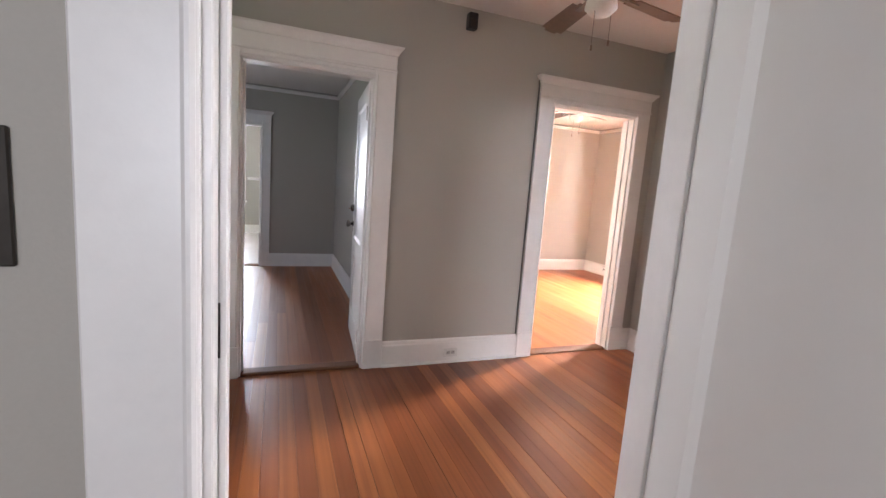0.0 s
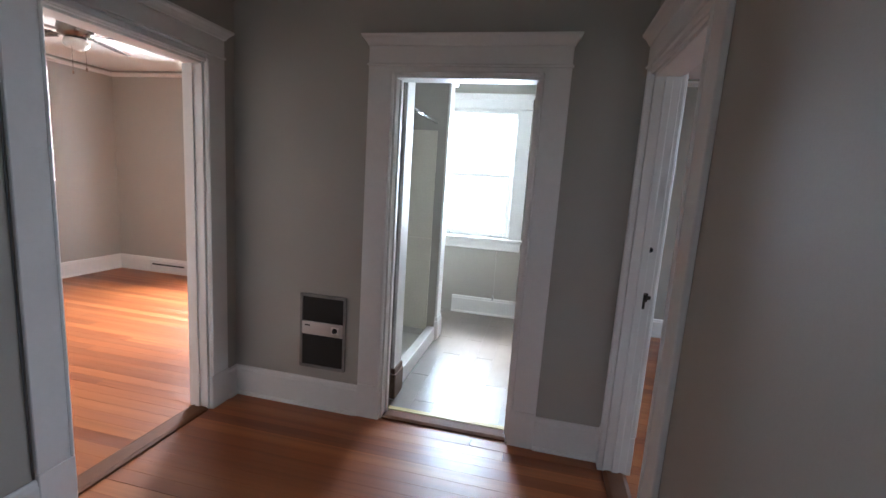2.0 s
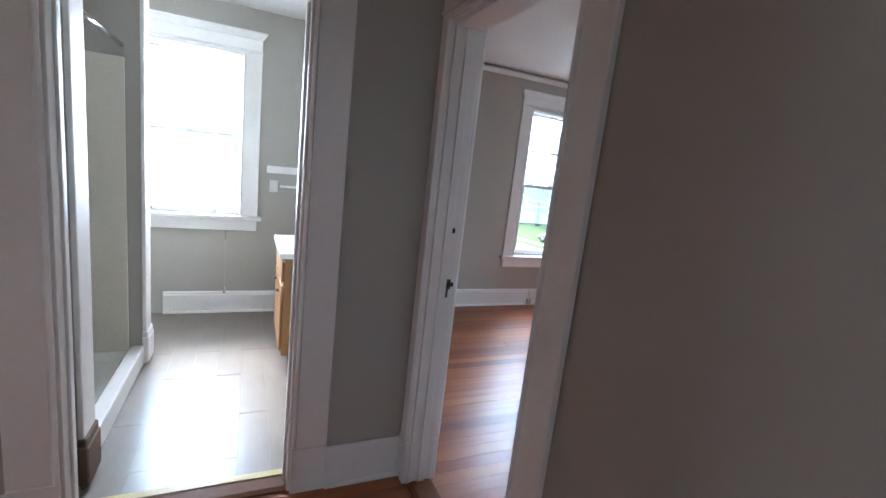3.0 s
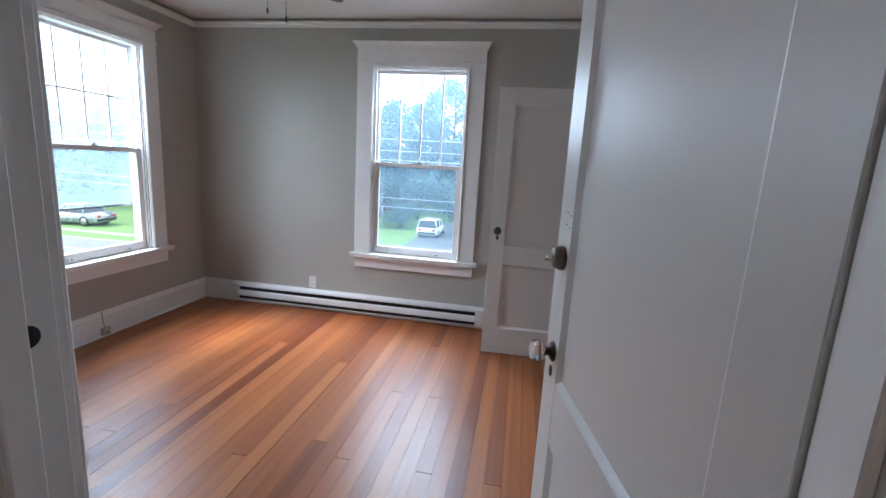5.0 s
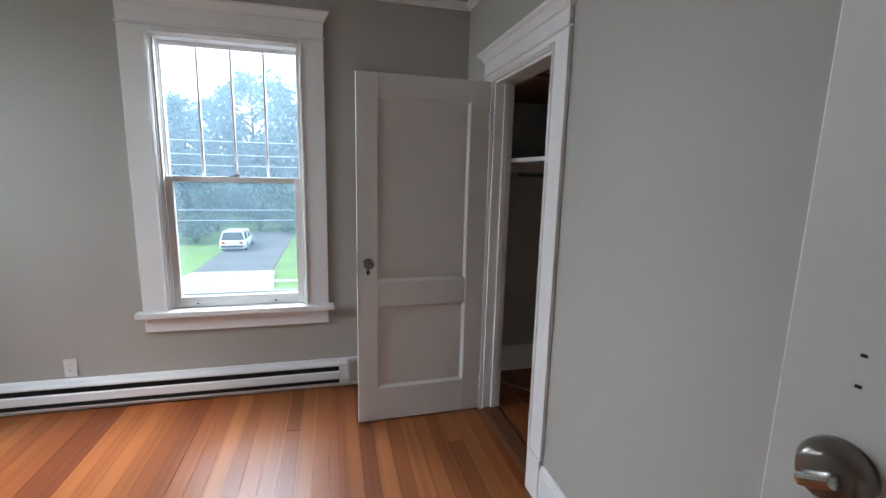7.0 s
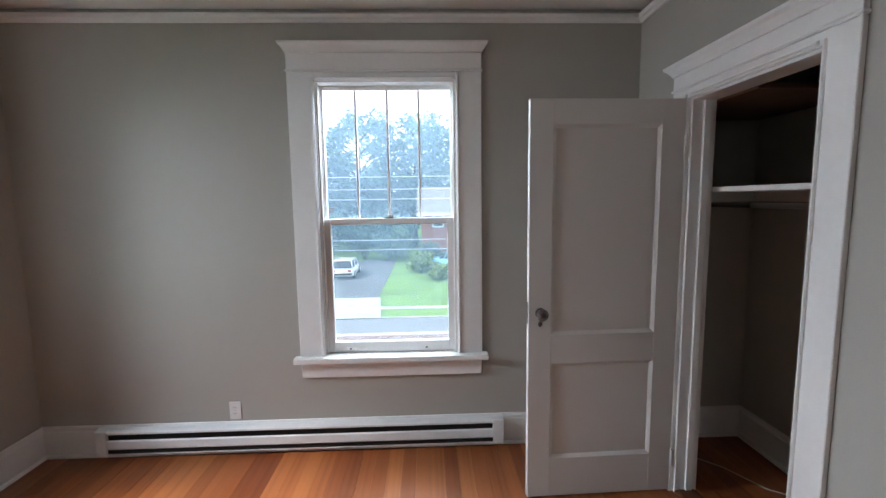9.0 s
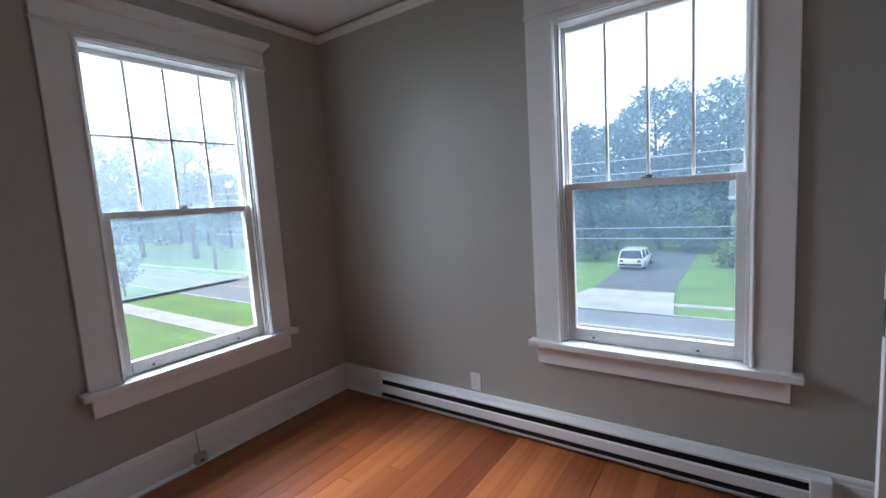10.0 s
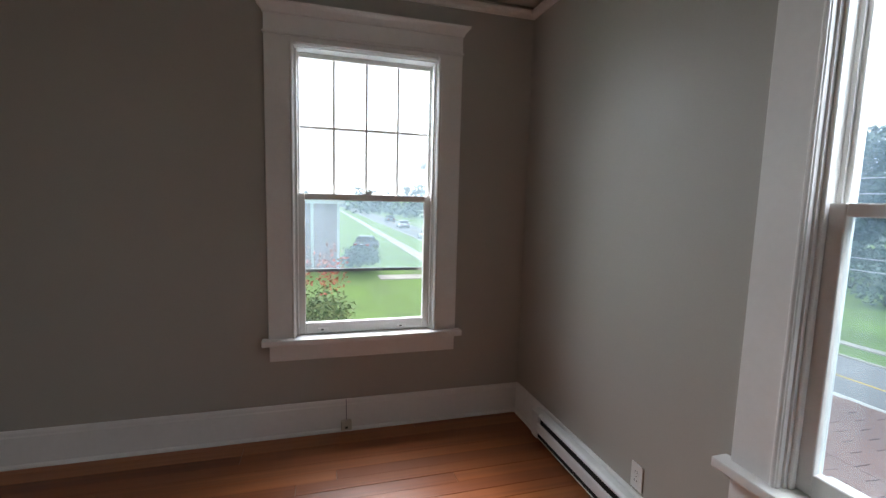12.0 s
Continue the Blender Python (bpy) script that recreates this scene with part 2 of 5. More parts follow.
M["car_dark"] = surface("dark_car_paint", (0.06, 0.07, 0.08), 0.25, bump=0, coat=0.5)
M["car_blue"] = surface("pale_blue_car_paint", (0.20, 0.42, 0.48), 0.25, bump=0, coat=0.5)
M["car_glass"] = surface("car_window", (0.02, 0.025, 0.03), 0.08, bump=0)
M["tyre"] = surface("tyre_rubber", (0.02, 0.02, 0.02), 0.8)
M["tail_red"] = surface("red_lens", (0.45, 0.03, 0.02), 0.25, bump=0)
M["pole"] = surface("weathered_pole", (0.15, 0.12, 0.10), 0.9, vary=0.2)
M["wire"] = surface("wire", (0.55, 0.56, 0.58), 0.6)

cm, cnt, cb, cadd, clink = nodes_of("cut_glass")
cb.inputs["Transmission Weight"].default_value = 0.9
cb.inputs["Roughness"].default_value = 0.04
cb.inputs["IOR"].default_value = 1.5
cb.inputs["Base Color"].default_value = (0.93, 0.93, 0.92, 1)
M["crystal"] = cm

# ---------------------------------------------------------------- mesh helpers


def mesh_ob(name, bm, material):
    me = bpy.data.meshes.new(name)
    bm.to_mesh(me)
    bm.free()
    if material is not None:
        me.materials.append(M[material] if isinstance(material, str) else material)
    return new(name, me)


def part(name, bm, material, parent, label=""):
    ob = mesh_ob(name, bm, material)
    ob.parent = parent
    if label:
        ob["label"] = label
    return ob


def thing(name, m, label, category, group="", kind=""):
    ob = new(name)
    ob.empty_display_size = 0.1
    ob.matrix_world = m
    return tagged(ob, label, category, group, kind)


def add_box(bm, x0, x1, y0, y1, z0, z1):
    v = [bm.verts.new((x, y, z)) for x in (x0, x1) for y in (y0, y1) for z in (z0, z1)]
    for q in ((0, 1, 3, 2), (4, 6, 7, 5), (0, 4, 5, 1), (2, 3, 7, 6), (0, 2, 6, 4), (1, 5, 7, 3)):
        bm.faces.new([v[i] for i in q])
    return v


def boxes(*dims, bevel=0.0, segments=1):
    bm = bmesh.new()
    for d in dims:
        add_box(bm, *d)
    bmesh.ops.recalc_face_normals(bm, faces=bm.faces)
    if bevel:
        bmesh.ops.bevel(bm, geom=list(bm.edges), offset=bevel, segments=segments, profile=0.6, affect="EDGES", clamp_overlap=True)
    return bm


def extrude_profile(pts, length):
    """A profile in (y, z), run along x from 0 to length."""
    bm = bmesh.new()
    a = [bm.verts.new((0, y, z)) for y, z in pts]
    b = [bm.verts.new((length, y, z)) for y, z in pts]
    n = len(pts)
    for i in range(n):
        bm.faces.new((a[i], a[(i + 1) % n], b[(i + 1) % n], b[i]))
    bm.faces.new(a[::-1])
    bm.faces.new(b)
    bmesh.ops.recalc_face_normals(bm, faces=bm.faces)
    return bm


def lathe(profile, seg=20, smooth=True):
    """Turns (radius, height) pairs round z."""
    bm = bmesh.new()
    rings = []
    for r, z in profile:
        if r < 1e-5:
            rings.append([bm.verts.new((0, 0, z))])
        else:
            rings.append([bm.verts.new((r * math.cos(2 * math.pi * i / seg), r * math.sin(2 * math.pi * i / seg), z)) for i in range(seg)])
    for a, b in zip(rings, rings[1:]):
        for i in range(seg):
            j = (i + 1) % seg
            if len(a) == 1 and len(b) > 1:
                bm.faces.new((a[0], b[i], b[j]))
            elif len(b) == 1 and len(a) > 1:
                bm.faces.new((a[i], a[j], b[0]))
            elif len(a) > 1:
                bm.faces.new((a[i], a[j], b[j], b[i]))
    bmesh.ops.recalc_face_normals(bm, faces=bm.faces)
    if smooth:
        for f in bm.faces:
            f.smooth = True
    return bm


def tube(points, radius, seg=8):
    """A round bar along points."""
    bm = bmesh.new()
    rings = []
    pts = [Vector(p) for p in points]
    for i, p in enumerate(pts):
        d = (pts[min(i + 1, len(pts) - 1)] - pts[max(i - 1, 0)]).normalized()
        q = d.to_track_quat("Z", "Y").to_matrix()
        r = radius[i] if isinstance(radius, (list, tuple)) else radius
        rings.append([bm.verts.new(p + q @ Vector((r * math.cos(2 * math.pi * k / seg), r * math.sin(2 * math.pi * k / seg), 0))) for k in range(seg)])
    for a, b in zip(rings, rings[1:]):
        for k in range(seg):
            bm.faces.new((a[k], a[(k + 1) % seg], b[(k + 1) % seg], b[k]))
    bm.faces.new(rings[0][::-1])
    bm.faces.new(rings[-1])
    bmesh.ops.recalc_face_normals(bm, faces=bm.faces)
    for f in bm.faces:
        f.smooth = True
    return bm


def moved(bm, m):
    bmesh.ops.transform(bm, matrix=m, verts=bm.verts)
    return bm


# ---------------------------------------------------------------- walls, floors, ceilings
CEIL = 2.66


def wall(name, axis, f0, f1, a0, a1, openings=(), z0=0.0, z1=CEIL, material="wall"):
    """A wall across axis ('x' or 'y') from f0 to f1, running from a0 to a1, with openings (from, to, bottom, top) through it."""
    bm = bmesh.new()

    def piece(p, q, lo, hi):
        if q - p > 1e-4 and hi - lo > 1e-4:
            add_box(bm, *((f0, f1, p, q) if axis == "x" else (p, q, f0, f1)), lo, hi)

    at = a0
    for p, q, lo, hi in sorted(openings):
        piece(at, p, z0, z1)
        piece(p, q, z0, lo)
        piece(p, q, hi, z1)
        at = q
    piece(at, a1, z0, z1)
    bmesh.ops.recalc_face_normals(bm, faces=bm.faces)
    ob = mesh_ob(name, bm, material)
    return tagged(ob, "matte greige painted plaster wall", "wall", kind="structure")


DH = 2.09       # height of the door openings in the hall
CDH = 2.045     # height of the closet opening
BED_DOOR, START_DOOR = (2.59, 3.41), (4.84, 5.715)
BATH_DOOR = (-4.945, -4.125)
A1_DOOR, A2_DOOR = (5.015, 5.86), (2.745, 3.583)
CLOSET = (-1.27, -0.53)
WZ0, WZ1, WBZ0 = 0.605, 2.27, 0.90

wall("wall_north", "y", 0.0, 0.16, -0.16, 8.0, [(W1C - WW / 2, W1C + WW / 2, WZ0, WZ1)])
wall("wall_west", "x", -0.16, 0.0, -14.2, 0.0, [(W2C - WW / 2, W2C + WW / 2, WZ0, WZ1), (WBC - WW / 2, WBC + WW / 2, WBZ0, WZ1), (-8.14, -7.30, 0.7, 2.25)])
wall("wall_bedroom_east", "x", 3.70, 3.82, -3.48, 0.0, [(*CLOSET, 0.0, CDH)])
wall("wall_hall_north", "y", -3.60, -3.48, 0.0, 8.3, [(*BED_DOOR, 0.0, DH), (*START_DOOR, 0.0, DH)])
wall("wall_bath", "x", 2.38, 2.50, -5.98, -3.60, [(*BATH_DOOR, 0.0, DH)])
wall("wall_hall_south", "y", -6.10, -5.98, 0.0, 8.3, [(*A2_DOOR, 0.0, DH), (*A1_DOOR, 0.0, DH)], z0=-3.0)
# opening out of view, added for the stair lamp
wall("wall_stair_end", "x", 8.18, 8.30, -5.98, -3.60, [(-4.60, -4.10, 1.3, 2.1)], z0=-3.0)
wall("wall_closet_back", "x", 4.45, 4.55, -3.48, 0.0)
wall("wall_closet_side", "y", -1.95, -1.85, 3.82, 4.45)
wall("wall_start_east", "x", 7.0, 7.12, -3.48, 0.0)
wall("wall_start_north", "y", -1.1, -1.0, 4.55, 7.0, [(5.55, 6.35, 0.85, 2.15)])
wall("wall_rooms", "x", 4.66, 4.78, -14.2, -6.10)
wall("wall_south_a", "y", -9.92, -9.80, 0.0, 4.66)
wall("wall_south_b", "y", -10.12, -10.0, 4.78, 8.3, [(5.86, 6.72, 0.0, DH)])
# small unseen opening added to hold the dark room's fill lamp
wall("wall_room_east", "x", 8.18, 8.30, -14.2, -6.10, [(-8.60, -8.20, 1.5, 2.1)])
wall("wall_far", "y", -14.2, -14.08, 4.78, 8.3, [(6.48, 7.32, 0.75, 2.27)])


def flat(name, x0, x1, y0, y1, z0, z1, material, label, category):
    return tagged(mesh_ob(name, boxes((x0, x1, y0, y1, z0, z1)), material), label, category, kind="structure")


flat("ceiling", -0.16, 8.3, -14.2, 0.16, CEIL, CEIL + 0.12, "ceiling", "white painted plaster ceiling", "ceiling")

flat("floor_base", 0.0, 6.44, -14.2, 0.0, -0.06, -0.022, "subfloor", "dark subfloor between the boards", "floor")
flat("floor_base_east", 6.44, 8.3, -5.05, 0.0, -0.06, -0.022, "subfloor", "dark subfloor between the boards", "floor")
flat("floor_base_south", 6.44, 8.3, -14.2, -5.98, -0.06, -0.022, "subfloor", "dark subfloor between the boards", "floor")
flat("floor_bath_base", 0.0, 2.44, -5.98, -3.6, -0.022, -0.004, "vinyl", "worn shiny grey vinyl bathroom floor", "floor")
flat("floor_far_room", 4.78, 8.18, -14.1, -10.06, -0.022, 0.004, "vinyl", "pale shiny vinyl floor", "floor")

# ---------------------------------------------------------------- trim


def baseboard(x, y, turn, length, ends=(0, 0)):
    """A tall baseboard with a rounded cap and a shoe, along local x, its back on the wall."""
    m = pose(x, y, 0, 0, 0, turn)
    prof = [(0, 0.0), (-0.020, 0.0), (-0.020, 0.165), (-0.016, 0.172), (-0.015, 0.188), (-0.009, 0.198), (0, 0.198)]
    ob = mesh_ob("baseboard", extrude_profile(prof, length), "trim")
    ob.matrix_world = m
    tagged(ob, "tall white painted wooden baseboard", "baseboard", kind="structure")
    shoe = [(-0.020, 0.001), (-0.034, 0.001), (-0.033, 0.009), (-0.028, 0.017), (-0.020, 0.020)]
    part("shoe_moulding", extrude_profile(shoe, length), "trim", ob)
    return ob


def crown(x, y, turn, length):
    prof = [(0, 2.585), (-0.012, 2.585), (-0.020, 2.598), (-0.034, 2.606), (-0.038, 2.622), (-0.030, 2.632), (0, 2.632)]
    ob = mesh_ob("picture_rail", extrude_profile(prof, length), "trim")
    ob.matrix_world = pose(x, y, 0, 0, 0, turn)
    return tagged(ob, "white picture rail moulding just under the ceiling", "moulding", kind="structure")


# turn 0: wall to the north; 90: wall to the west; 180: wall to the south; -90: wall to the east
baseboard(0.0, 0.0, 0, 3.70)
baseboard(0.0, -3.48, 90, 3.48)
baseboard(3.70, -0.0, -90, 0.41)
baseboard(3.70, -1.39, -90, 2.09)
baseboard(2.47, -3.48, 180, 2.47)
baseboard(3.70, -3.48, 180, 0.17)
for args in ((0.0, 0.0, 0, 3.70), (0.0, -3.48, 90, 3.48), (3.70, 0.0, -90, 3.48), (3.70, -3.48, 180, 3.70)):
    crown(*args)
# hall
baseboard(2.50, -5.98, 90, 0.89)
baseboard(2.50, -3.98, 90, 0.38)
baseboard(4.875, -5.98, 180, 1.152)
baseboard(2.605, -5.98, 180, 0.105)
baseboard(6.44, -5.98, 180, 0.44)
baseboard(3.53, -3.60, 0, 1.17)
baseboard(5.84, -3.60, 0, 0.7)
# bathroom
baseboard(0.0, -5.0, 90, 1.4)
stub = thing("pipe_stub", pose(0.022, -4.52, 0.185), "capped grey pipe stub with a thin line up the wall", "pipe")
part("stub", moved(lathe([(0.0, 0.0), (0.011, 0.0), (0.011, 0.05), (0.006, 0.058), (0.0, 0.06)], 12), pose(0, 0, 0)), "steel", stub)
part("line", boxes((-0.020, -0.018, -0.002, 0.002, 0.03, 0.60)), "steel", stub)
# rooms beyond
baseboard(0.0, -9.80, 90, 3.7)
baseboard(4.66, -9.80, 180, 4.66)
baseboard(4.78, -10.0, 90, 3.9)
baseboard(5.75, -10.0, 180, 0.97)
baseboard(8.18, -14.08, 180, 3.4)
crown(0.0, -9.80, 90, 3.7)
crown(4.66, -9.80, 180, 4.66)
crown(4.78, -10.0, 90, 3.9)
crown(8.18, -10.0, 180, 3.4)


def casing_set(parent, w, top, cl=0.12, cr=0.12, v=0.0, flip=1, plinth=0.22, head=0.092):
    """Side casings with plinths, head board with bead and a wide cap, on the wall face at local y = v; flip -1 mirrors to the far face."""
    def pc(name, x0, x1, d, z0, z1, bev=0.003):
        y0, y1 = (v - d, v) if flip > 0 else (v, v + d)
        part(name, boxes((x0, x1, y0, y1, z0, z1), bevel=bev), "trim", parent)

    h, r = w / 2, 0.006
    for side, c in ((-1, cl), (1, cr)):
        if c <= 0:
            continue
        a, b = sorted((side * (h - r), side * (h + c)))
        if plinth:
            pc("plinth_block", a, b, 0.026, 0.0, plinth)
        pc("side_casing", a, b, 0.021, plinth, top + 0.04)
        e0, e1 = sorted((side * (h - r + 0.003), side * (h - r + 0.018)))
        pc("inner_bead", e0, e1, 0.030, plinth + 0.001, top + 0.012, 0.005)
    x0, x1 = -h - cl, h + cr
    pc("head_bead", x0 - 0.008, x1 + 0.008, 0.030, top + 0.04, top + 0.054, 0.005)
    pc("head_board", x0, x1, 0.022, top + 0.054, top + 0.054 + head)
    bm = bmesh.new()
    lift = top + head - 0.092
    rings = []
    for k, (out, d, z) in enumerate(((0.0, 0.0225, 0.146), (0.006, 0.028, 0.149), (0.010, 0.033, 0.160), (0.024, 0.046, 0.178), (0.033, 0.060, 0.188), (0.036, 0.063, 0.200))):
        ys = (v - d, v) if flip > 0 else (v + d, v)
        rings.append([bm.verts.new(p) for p in ((x0 - out, ys[0], lift + z), (x1 + out, ys[0], lift + z), (x1 + out, ys[1], lift + z), (x0 - out, ys[1], lift + z))])
    for r0, r1 in zip(rings, rings[1:]):
        for k in range(4):
            bm.faces.new((r0[k], r0[(k + 1) % 4], r1[(k + 1) % 4], r1[k]))
    bm.faces.new(rings[0][::-1])
    bm.faces.new(rings[-1])
    bmesh.ops.recalc_face_normals(bm, faces=bm.faces)
    part("cap_moulding", bm, "trim", parent)
    pc("inner_head_bead", -h + r + 0.014, h - r - 0.014, 0.028, top + 0.002, top + 0.014, 0.004)
    pc("head_inner", -h, h, 0.018, top - 0.006, top + 0.04)


def door_frame(name, m, w, top, thick, cl=0.12, cr=0.12, back=True, stop=0.055, head=0.092, label="white painted wooden door frame with a wide cap"):
    """Jambs through the wall and casings on its faces. Local: wall face at y = 0, wall towards +y."""
    ob = thing(name, m, label, "door frame", kind="structure")
    h = w / 2
    for side in (-1, 1):
        a, b = sorted((side * h, side * (h - 0.018)))
        part("jamb", boxes((a, b, 0.001, thick - 0.001, 0.0, top), bevel=0.002), "trim", ob)
        a, b = sorted((side * (h - 0.018), side * (h - 0.030)))
        part("door_stop", boxes((a, b, stop, stop + 0.035, 0.0, top - 0.018), bevel=0.002), "trim", ob)
    part("head_jamb", boxes((-h + 0.018, h - 0.018, 0.001, thick - 0.001, top - 0.018, top), bevel=0.002), "trim", ob)
    casing_set(ob, w, top, cl, cr, head=head)
    if back:
        casing_set(ob, w, top, cl, cr, v=thick, flip=-1, head=head)
    part("threshold", extrude_profile([(0.0, -0.005), (0.0, 0.010), (0.02, 0.018), (thick - 0.02, 0.018), (thick, 0.010), (thick, -0.005)], w - 0.04), "threshold", ob, "worn oak threshold").location = (-h + 0.02, 0, 0)
    return ob


def mid(p):
    return (p[0] + p[1]) / 2


bed_frame = door_frame("door_frame_bedroom", pose(mid(BED_DOOR), -3.60, 0), BED_DOOR[1] - BED_DOOR[0], DH, 0.12, cl=0.088, cr=0.12, stop=0.045)
start_frame = door_frame("door_frame_start", pose(mid(START_DOOR), -3.60, 0), START_DOOR[1] - START_DOOR[0], DH, 0.12, 0.115, 0.115, stop=0.035)
bath_frame = door_frame("door_frame_bath", pose(2.50, mid(BATH_DOOR), 0, 0, 0, 90), BATH_DOOR[1] - BATH_DOOR[0], DH, 0.12, 0.145, 0.145)
door_frame("door_frame_warm_room", pose(mid(A2_DOOR), -5.98, 0, 0, 0, 180), A2_DOOR[1] - A2_DOOR[0], DH, 0.12, 0.14, 0.14)
door_frame("door_frame_dark_room", pose(mid(A1_DOOR), -5.98, 0, 0, 0, 180), A1_DOOR[1] - A1_DOOR[0], DH, 0.12, 0.14, 0.14)
door_frame("door_frame_closet", pose(3.70, mid(CLOSET), 0, 0, 0, -90), CLOSET[1] - CLOSET[0], CDH, 0.12, back=False, head=0.062)
door_frame("door_frame_far", pose(6.29, -10.0, 0, 0, 0, 180), 0.86, DH, 0.12)
# yellow strip on the bathroom side of its threshold
part("edge_strip", boxes((-0.40, 0.40, 0.095, 0.135, 0.016, 0.022), bevel=0.001), "yellow_tape", bath_frame, "yellow metal edge strip")

# strike plates and bolt hole in the bedroom door's jamb
part("bolt_hole", moved(lathe([(0.0, 0.0), (0.013, 0.0), (0.013, 0.002), (0.0, 0.002)], 14), pose(-0.41 + 0.0185, 0.085, 1.245, 0, 90, 0)), "hole", bed_frame, "dark deadbolt hole")
part("strike_plate", boxes((-0.392, -0.390, 0.074, 0.104, 0.978, 1.024), (-0.392, -0.3895, 0.104, 0.118, 0.990, 1.010), (-0.392, -0.390, 0.080, 0.095, 0.940, 0.978), bevel=0.0005), "bronze", bed_frame, "dark metal strike plate")
part("strike_hole", boxes((-0.3901, -0.3890, 0.079, 0.097, 0.987, 1.012)), "hole", bed_frame)
part("key_strike_hole", boxes((-0.3901, -0.3890, 0.083, 0.092, 0.952, 0.968)), "hole", bed_frame)
part("screw", moved(lathe([(0.0, 0.0), (0.004, 0.0), (0.003, 0.0015), (0.0, 0.0018)], 10), pose(-0.390, 0.088, 1.018, 0, 90, 0)), "nickel", bed_frame)

# ---------------------------------------------------------------- doors


def panel_door(name, m, w, h, rails, knob, label, group="", deadbolt=None, glass_knob=True, rose="bronze", stile=0.115):
    """A two-panel door. Local: hinge line at the origin, slab along +x, thickness along -y, rails as (bottom, lock low, lock high, top)."""
    ob = thing(name, m, label, "door", group)
    t, s = 0.035, stile
    b0, l0, l1, t0 = rails
    part("stiles_and_rails", boxes((0, s, -t, 0, 0, h), (w - s, w, -t, 0, 0, h), (s, w - s, -t, 0, 0, b0), (s, w - s, -t, 0, l0, l1), (s, w - s, -t, 0, t0, h), bevel=0.0015), "door", ob)
    for lo, hi in ((b0, l0), (l1, t0)):
        part("panel", boxes((s - 0.004, w - s + 0.004, -t + 0.012, -0.012, lo - 0.004, hi + 0.004)), "door", ob)
        for face in (0, 1):
            bm = bmesh.new()
            o, i = 0.0, 0.016
            y0, y1 = (-0.001, -0.0115) if face == 0 else (-t + 0.001, -t + 0.0115)
            outer = [(s, lo), (w - s, lo), (w - s, hi), (s, hi)]
            inner = [(s + i, lo + i), (w - s - i, lo + i), (w - s - i, hi - i), (s + i, hi - i)]
            vo = [bm.verts.new((x, y0, z)) for x, z in outer]
            vi = [bm.verts.new((x, y1, z)) for x, z in inner]
            vb = [bm.verts.new((x, y1, z)) for x, z in outer]
            for k in range(4):
                j = (k + 1) % 4
                bm.faces.new((vo[k], vo[j], vi[j], vi[k]))
                bm.faces.new((vb[k], vi[k], vi[j], vb[j]))
                bm.faces.new((vo[k], vb[k], vb[j], vo[j]))
            bmesh.ops.recalc_face_normals(bm, faces=bm.faces)
            part("panel_moulding", bm, "door", ob)
    kx = w - 0.06
    for face, ang in ((0.0, -90), (-t, 90)):
        k = part("knob_rosette", moved(lathe([(0, 0.0), (0.027, 0.0), (0.027, 0.003), (0.022, 0.007), (0.012, 0.009), (0.011, 0.026), (0.0, 0.026)]), pose(kx, face, knob, ang, 0, 0)), rose, ob, "round metal knob rosette")
        prof = [(0.0, 0.022), (0.013, 0.022), (0.019, 0.030), (0.030, 0.036), (0.031, 0.050), (0.024, 0.060), (0.0, 0.063)]
        part("knob", moved(lathe(prof, 8 if glass_knob else 24, not glass_knob), pose(kx, face, knob, ang, 0, 0)), "crystal" if glass_knob else "nickel", k, "faceted clear glass knob" if glass_knob else "worn metal knob")
        part("keyhole_plate", moved(lathe([(0, 0), (0.011, 0), (0.010, 0.003), (0, 0.003)], 12), pose(kx, face, knob - 0.055, ang, 0, 0) @ Matrix.Diagonal((1, 1.5, 1, 1))), rose, ob, "small keyhole plate")
    if deadbolt:
        d = part("deadbolt", moved(lathe([(0, 0), (0.031, 0.0), (0.031, 0.010), (0.024, 0.026), (0.020, 0.028), (0.0, 0.028)], 28), pose(kx, 0.0, deadbolt, -90, 0, 0)), "nickel", ob, "aged nickel deadbolt with thumb turn")
        part("thumb_turn", moved(boxes((-0.016, 0.016, -0.006, 0.006, 0.028, 0.046), bevel=0.004, segments=2), pose(kx, 0.0, deadbolt, -90, 25, 0)), "chrome", d)
        part("deadbolt", moved(lathe([(0, 0), (0.031, 0.0), (0.031, 0.006), (0.024, 0.022), (0.0, 0.024)], 28), pose(kx, -t, deadbolt, 90, 0, 0)), "nickel", ob)
    part("latch_plate", boxes((w, w + 0.0015, -0.028, -0.007, knob - 0.055, knob + 0.055)), "bronze", ob)
    for z in (0.18, h - 0.22):
        part("hinge", moved(lathe([(0, -0.045), (0.007, -0.045), (0.007, 0.045), (0.004, 0.052), (0, 0.052)], 10), pose(-0.004, 0.006, z)), "trim", ob, "painted-over butt hinge")
    return ob


closet_door = panel_door("closet_door", pose(3.675, -0.535, 0.012, 0, 0, 181.5), 0.765, 2.025, (0.21, 0.72, 0.87, 1.905), 0.985, "white two-panel wooden closet door standing open with glass knob")
bedroom_door = panel_door("bedroom_door", pose(3.388, -3.478, 0.018, 0, 0, 101.5), 0.79, 2.055, (0.22, 0.736, 0.906, 1.93), 0.977, "white enamelled two-panel bedroom door standing open with deadbolt", deadbolt=1.226, stile=0.105)
start_door = panel_door("start_door", pose(4.862, -3.497, 0.018, 0, 0, 91), 0.84, 2.055, (0.22, 0.60, 0.77, 1.93), 0.965, "glossy white two-panel wooden door standing wide open", stile=0.072)
